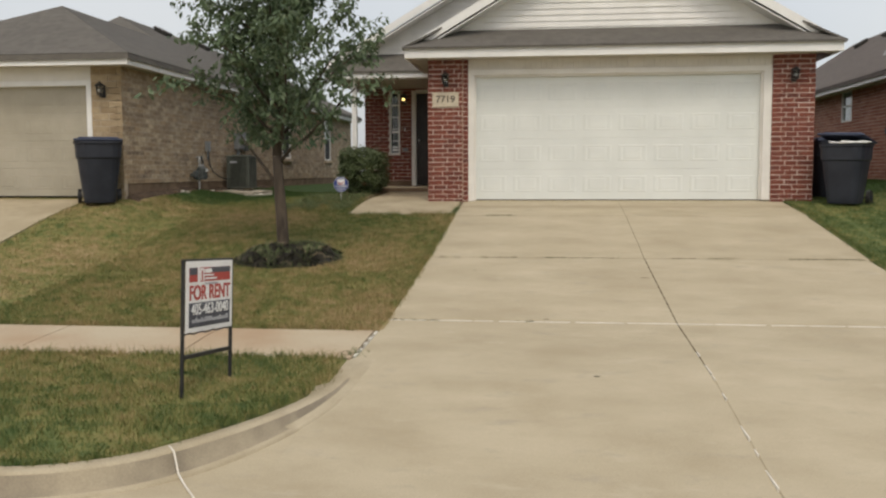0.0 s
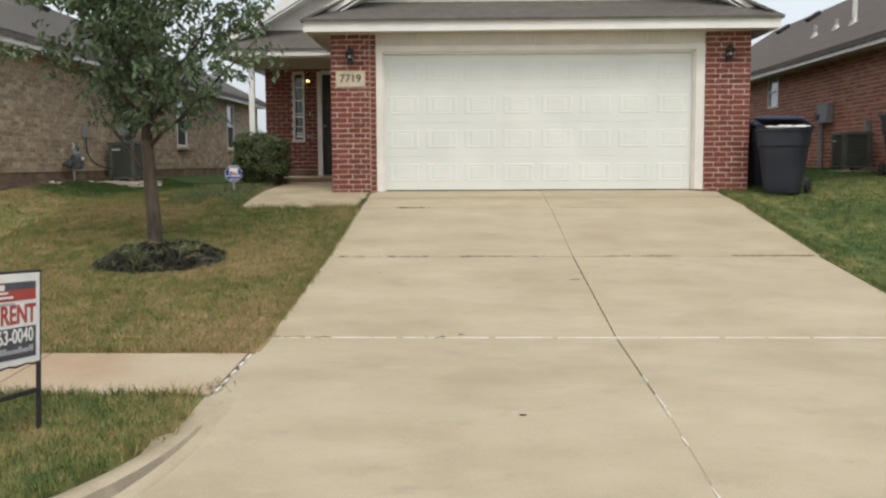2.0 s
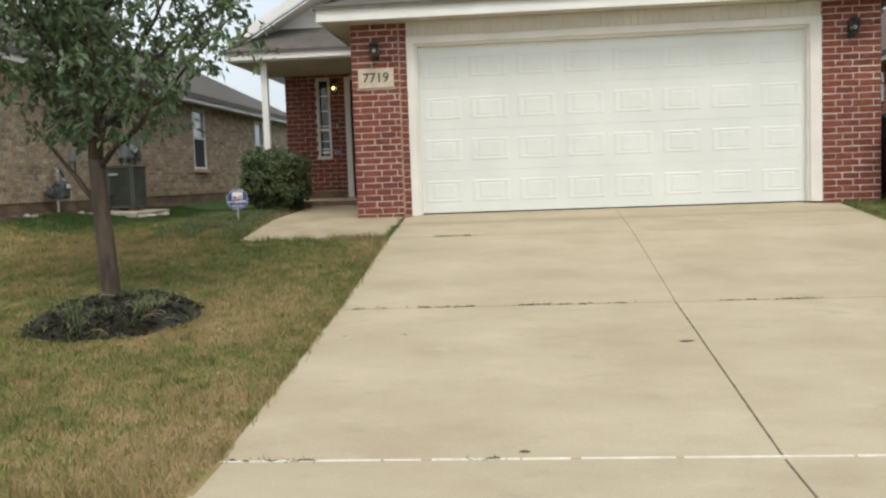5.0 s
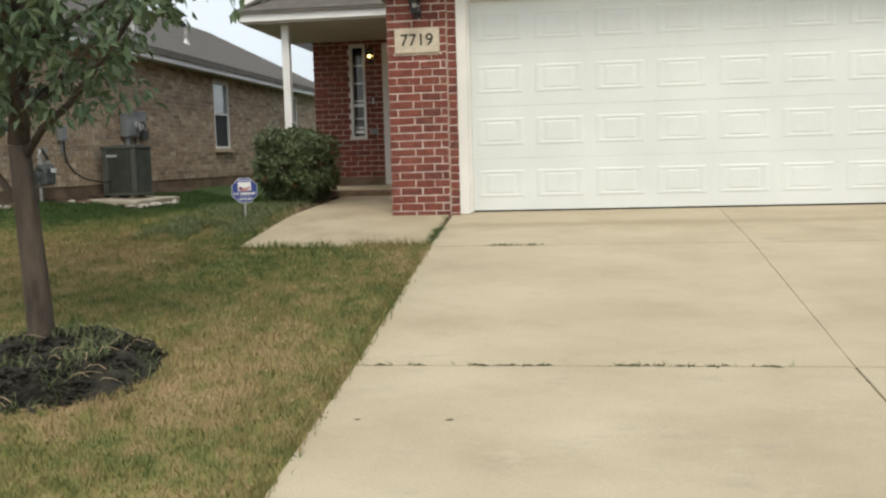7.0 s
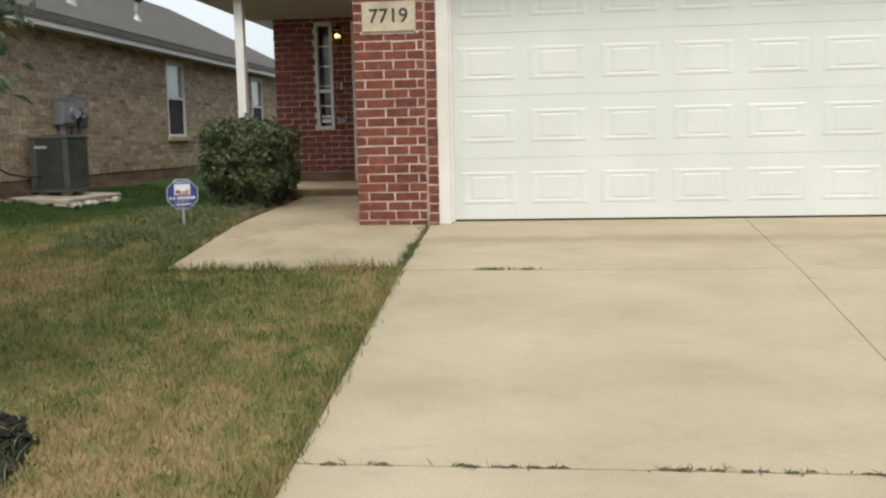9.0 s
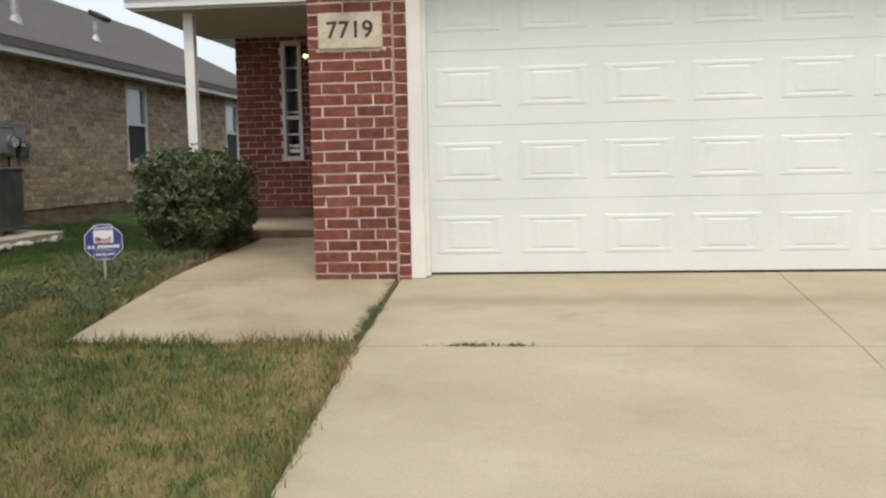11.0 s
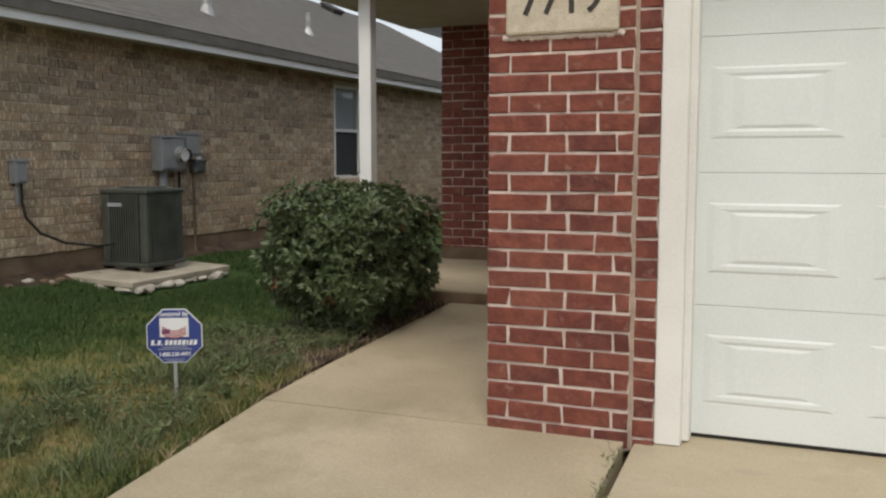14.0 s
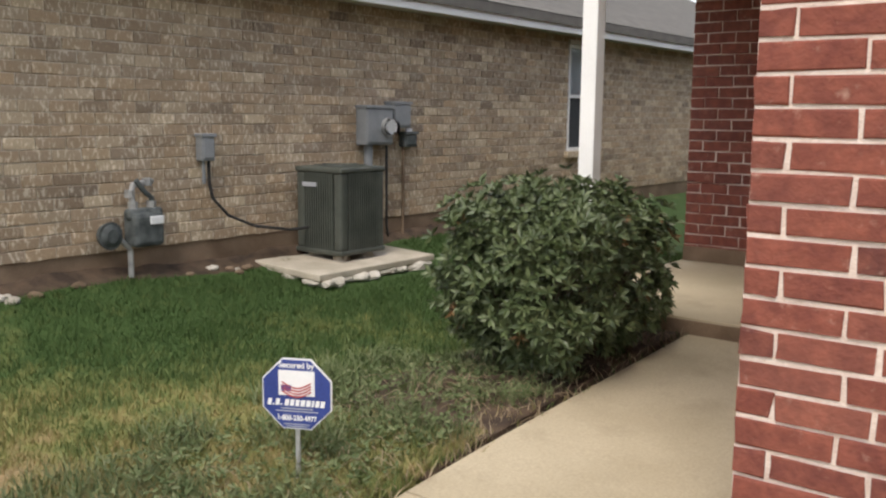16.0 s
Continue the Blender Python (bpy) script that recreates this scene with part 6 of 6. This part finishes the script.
def tufts(name, label, pts, heights, widths, mat, lean=0.5, parent=None):
    """Upright blades of two segments, as one mesh."""
    n = len(pts)
    if n == 0:
        return None
    a = rng.uniform(0, math.tau, n)
    side = np.stack((np.cos(a), np.sin(a), np.zeros(n)), 1) * widths[:, None]
    b = rng.uniform(0, math.tau, n)
    over = np.stack((np.cos(b), np.sin(b), np.zeros(n)), 1) * (heights * rng.uniform(0.1, lean, n))[:, None]
    up = np.zeros((n, 3))
    up[:, 2] = heights
    v = np.empty((n, 5, 3))
    v[:, 0], v[:, 1] = pts - side, pts + side
    v[:, 2], v[:, 3] = pts + side * 0.8 + up * 0.55 + over * 0.35, pts - side * 0.8 + up * 0.55 + over * 0.35
    v[:, 4] = pts + up + over
    me = bpy.data.meshes.new(name)
    me.vertices.add(n * 5)
    me.vertices.foreach_set("co", v.reshape(-1))
    base = np.arange(n)[:, None] * 5
    loops = np.concatenate((base + np.array([0, 1, 2, 3]), base + np.array([3, 2, 4])), 1).reshape(-1)
    me.loops.add(n * 7)
    me.loops.foreach_set("vertex_index", loops.astype(np.int32))
    me.polygons.add(n * 2)
    starts = (np.arange(n)[:, None] * 7 + np.array([0, 4])).reshape(-1)
    me.polygons.foreach_set("loop_start", starts.astype(np.int32))
    me.update(calc_edges=True)
    me.materials.append(mat)
    ob = new(name, me)
    return tagged(ob, label, "grass", "", "stuff")


def scatter(x0, x1, y0, y1, density, keep=lambda x, y: True):
    n = int((x1 - x0) * (y1 - y0) * density)
    xs, ys = rng.uniform(x0, x1, n), rng.uniform(y0, y1, n)
    return np.array([(x, y, lawn_z(x, y) - 0.005) for x, y in zip(xs, ys) if keep(x, y)])


def open_lawn(x, y):
    if x < -6.19 + 0.10 * noise.noise((y * 0.9, 0, 4)) and y > 12.4:
        return False
    if -6.5 < x < -5.45 and 16.74 < y < 18.1:
        return False
    if ((x - mc.x) / 0.72) ** 2 + ((y - mc.y) / 0.67) ** 2 < 1:
        return False
    if -3.65 < x < -2.7 and 14.6 < y < 17.0:
        return rng.random() < 0.12
    if x < -3.72 and y > 19 or x > 4.9 and x < 5.0:
        return x < -3.8
    if -2.74 < x < -1.0 and 12.6 < y < 17:
        return False
    if drive_left(y) < x < 4.5:
        return False
    for sx in (x, 3.45 - x):
        if y < 5.4 and -2.50 < sx < -0.9 and ((sx + 2.50) / 1.40) ** 2 + ((min(y, 4.95) - 4.95) / 2.25) ** 2 > 0.985:
            return False
    if y < 2.72 or 5.34 < y < 6.36:
        return False
    return not paved(x, y)


for x0, x1, y0, y1, dens in ((-5.2, -0.9, 6.3, 14.4, 5200), (-9.5, -5.2, 6.3, 12.5, 1800), (-6.4, -5.2, 12.5, 20, 3200), (-5.2, -2.6, 14.4, 20, 4200), (-6.5, -1.0, 2.70, 5.4, 3800), (4.4, 8.0, 6.7, 20, 1500)):
    p = scatter(x0, x1, y0, y1, dens, open_lawn)
    if len(p) == 0:
        continue
    clump = np.array([noise.noise((a * 2.5, b * 2.5, 7)) for a, b, c in p])
    tufts("grass", "short patchy lawn grass blades", p, (0.030 + 0.022 * clump + rng.uniform(0, 0.022, len(p))), rng.uniform(0.0018, 0.0036, len(p)), BLADES, 0.9)


def fringe(points, per, label, hmin=0.04, hmax=0.10, sd=0.03):
    q = []
    for (ax, ay), (bx, by) in zip(points, points[1:]):
        n = int(math.hypot(bx - ax, by - ay) * per)
        for k in range(n):
            t = rng.random()
            x, y = ax + (bx - ax) * t + rng.normal(0, sd), ay + (by - ay) * t + rng.normal(0, sd)
            if noise.noise((x * 3, y * 3, 11)) > -0.25:
                q.append((x, y, lawn_z(x, y) - 0.01))
    q = np.array(q)
    tufts("grass_fringe", label, q, rng.uniform(hmin, hmax, len(q)), rng.uniform(0.0018, 0.0035, len(q)), BLADES, 1.1)


fringe([(drive_left(y) - 0.03, y) for y in (6.8, 8, 10, 12, 12.55)], 420, "ragged longer grass along the driveway edge")
fringe([(-2.78, 12.56), (-1.05, 12.56)], 500, "ragged longer grass along the front walk", 0.05, 0.11)
fringe([(-2.79, 12.6), (-2.80, 14.6)], 380, "ragged longer grass along the front walk", 0.03, 0.08)
fringe([(-6.0, 6.40), (-1.1, 6.40)], 330, "ragged grass along the sidewalk")
fringe([(-6.0, 5.30), (-1.15, 5.30)], 330, "ragged grass along the sidewalk")
fringe([curb_line(k / 12) for k in range(13)] + [(-6, 2.69)], 260, "ragged grass along the curb", 0.04, 0.08)
fringe([(4.56, 6.8), (4.52, 13.9)], 300, "ragged grass along the driveway edge")
# weeds that grow out of the joints
def tuft_at(places, label):
    q = []
    for x, y, n, sx, sy in places:
        for k in range(n):
            a, b = x + rng.normal(0, sx), y + rng.normal(0, sy)
            q.append((a, b, land(b) - 0.008))
    q = np.array(q)
    tufts("joint_weeds", label, q, rng.uniform(0.006, 0.034, len(q)), rng.uniform(0.0022, 0.0048, len(q)), WEED, 2.6)


tuft_at([(-0.33, 12.56, 150, 0.10, 0.012), (-0.08, 12.56, 60, 0.05, 0.012)], "low weeds in a driveway joint")
tuft_at([(-0.99, 12.7 + 0.09 * k, 150 if k < 8 else 12, 0.018 if k < 8 else 0.007, 0.06) for k in range(15)] + [(-0.98, 13.27, 170, 0.024, 0.028), (-0.99, 12.95, 150, 0.022, 0.05)], "green weeds between driveway and front walk")
tuft_at([(x, 9.82, 26, 0.07, 0.007) for x in (-0.75, -0.25, 0.0, 0.55, 0.85, 1.0, 1.3, 2.2, 2.6, 2.75, 3.6, 3.8, 4.0, 4.2, 4.35)], "low weeds in a driveway joint")
tuft_at([(x, 6.84, 26, 0.05, 0.012) for x in (-0.95, -0.8, -0.6, 0.35)], "low weeds in a driveway joint")
tuft_at([(-1.04, 9.0, 90, 0.05, 0.3), (-1.1, 5.5, 120, 0.05, 0.08), (-1.02, 13.95, 40, 0.012, 0.1)], "weeds at the driveway edge")
# weedy border beside the walk
rnd = random.Random(77)
places, stems = [], bmesh.new()
for k in range(1300):
    x, y = rnd.uniform(-3.85, -2.82), rnd.uniform(13.2, 15.3)
    if noise.noise((x * 2.2, y * 2.2, 20)) < -0.12 or x > -2.80:
        continue
    z = lawn_z(x, y) + rnd.uniform(0.01, 0.075)
    for j in range(5):
        a = rnd.uniform(0, math.tau)
        places.append(((x, y, z), (math.cos(a), math.sin(a), rnd.uniform(-0.1, 0.9))))
q = scatter(-3.95, -2.80, 13.0, 15.5, 4200, lambda x, y: noise.noise((x * 3.2, y * 3.2, 20)) > -0.02 + 0.5 * max(0, abs(x + 3.35) - 0.35))
tufts("border_weeds", "straggling dark green weeds in the border", q, rng.uniform(0.03, 0.13, len(q)), rng.uniform(0.0016, 0.0034, len(q)), WEED, 1.5)
q = scatter(-2.92, -2.70, 13.2, 16.6, 900)
tufts("dry_grass", "dry straw grass along the front walk", q, rng.uniform(0.02, 0.07, len(q)), rng.uniform(0.0014, 0.003, len(q)), STRAW, 2.0)
q = np.array([(mc.x + 0.75 * r * math.cos(a), mc.y + 0.69 * r * math.sin(a), lawn_z(mc.x + 0.75 * r * math.cos(a), mc.y + 0.69 * r * math.sin(a)) - 0.05 + 0.17 * min(1, 1.5 * max(0, 1 - r ** 2.2))) for a, r in zip(rng.uniform(0, math.tau, 2600), rng.uniform(0.3, 1.06, 2600)) if noise.noise((math.cos(a) * 3, math.sin(a) * 3, r * 5)) > -0.05])
tufts("mulch_grass", "grass blades growing through the mulch mound", q, rng.uniform(0.03, 0.10, len(q)), rng.uniform(0.002, 0.004, len(q)), WEED, 1.6)
vines = bmesh.new()
for k in range(38):
    a, r, b = rnd.uniform(0, math.tau), math.sqrt(rnd.random()) * 0.9, rnd.uniform(0, math.tau)
    x, y = mc.x + 0.77 * r * math.cos(a), mc.y + 0.72 * r * math.sin(a)
    z = lawn_z(x, y) - 0.03 + 0.17 * min(1, 1.5 * max(0, 1 - r ** 2.2))
    l = rnd.uniform(0.06, 0.2)
    tube(vines, [(x + l * s * math.cos(b + s * 0.8), y + l * s * math.sin(b + s * 0.8), z + 0.03 * math.sin(3 * s) + 0.01) for s in (0, 0.35, 0.7, 1.0)], 0.0032, 0.0012, 4)
solid("runner_stems", vines, STRAW, "pale dry runners over the mulch mound", "weeds", "stuff")
wd = new("weeds", leaves("weeds", places, 0.032, 0.010, WEED, rnd))
tagged(wd, "low broad-leaved weeds in the border", "weeds", "", "stuff")
for k in range(170):
    x, y = rnd.uniform(-3.5, -2.8), rnd.uniform(13.6, 15.5)
    a = rnd.uniform(0, math.tau)
    l = rnd.uniform(0.05, 0.17)
    z = lawn_z(x, y)
    tube(stems, [(x, y, z), (x + l * 0.4 * math.cos(a), y + l * 0.4 * math.sin(a), z + rnd.uniform(0.02, 0.07)), (x + l * math.cos(a), y + l * math.sin(a), z + rnd.uniform(0.0, 0.05))], 0.0022, 0.001, 4)
solid("dead_stems", stems, STRAW, "dry pale stems among the weeds", "weeds", "stuff")
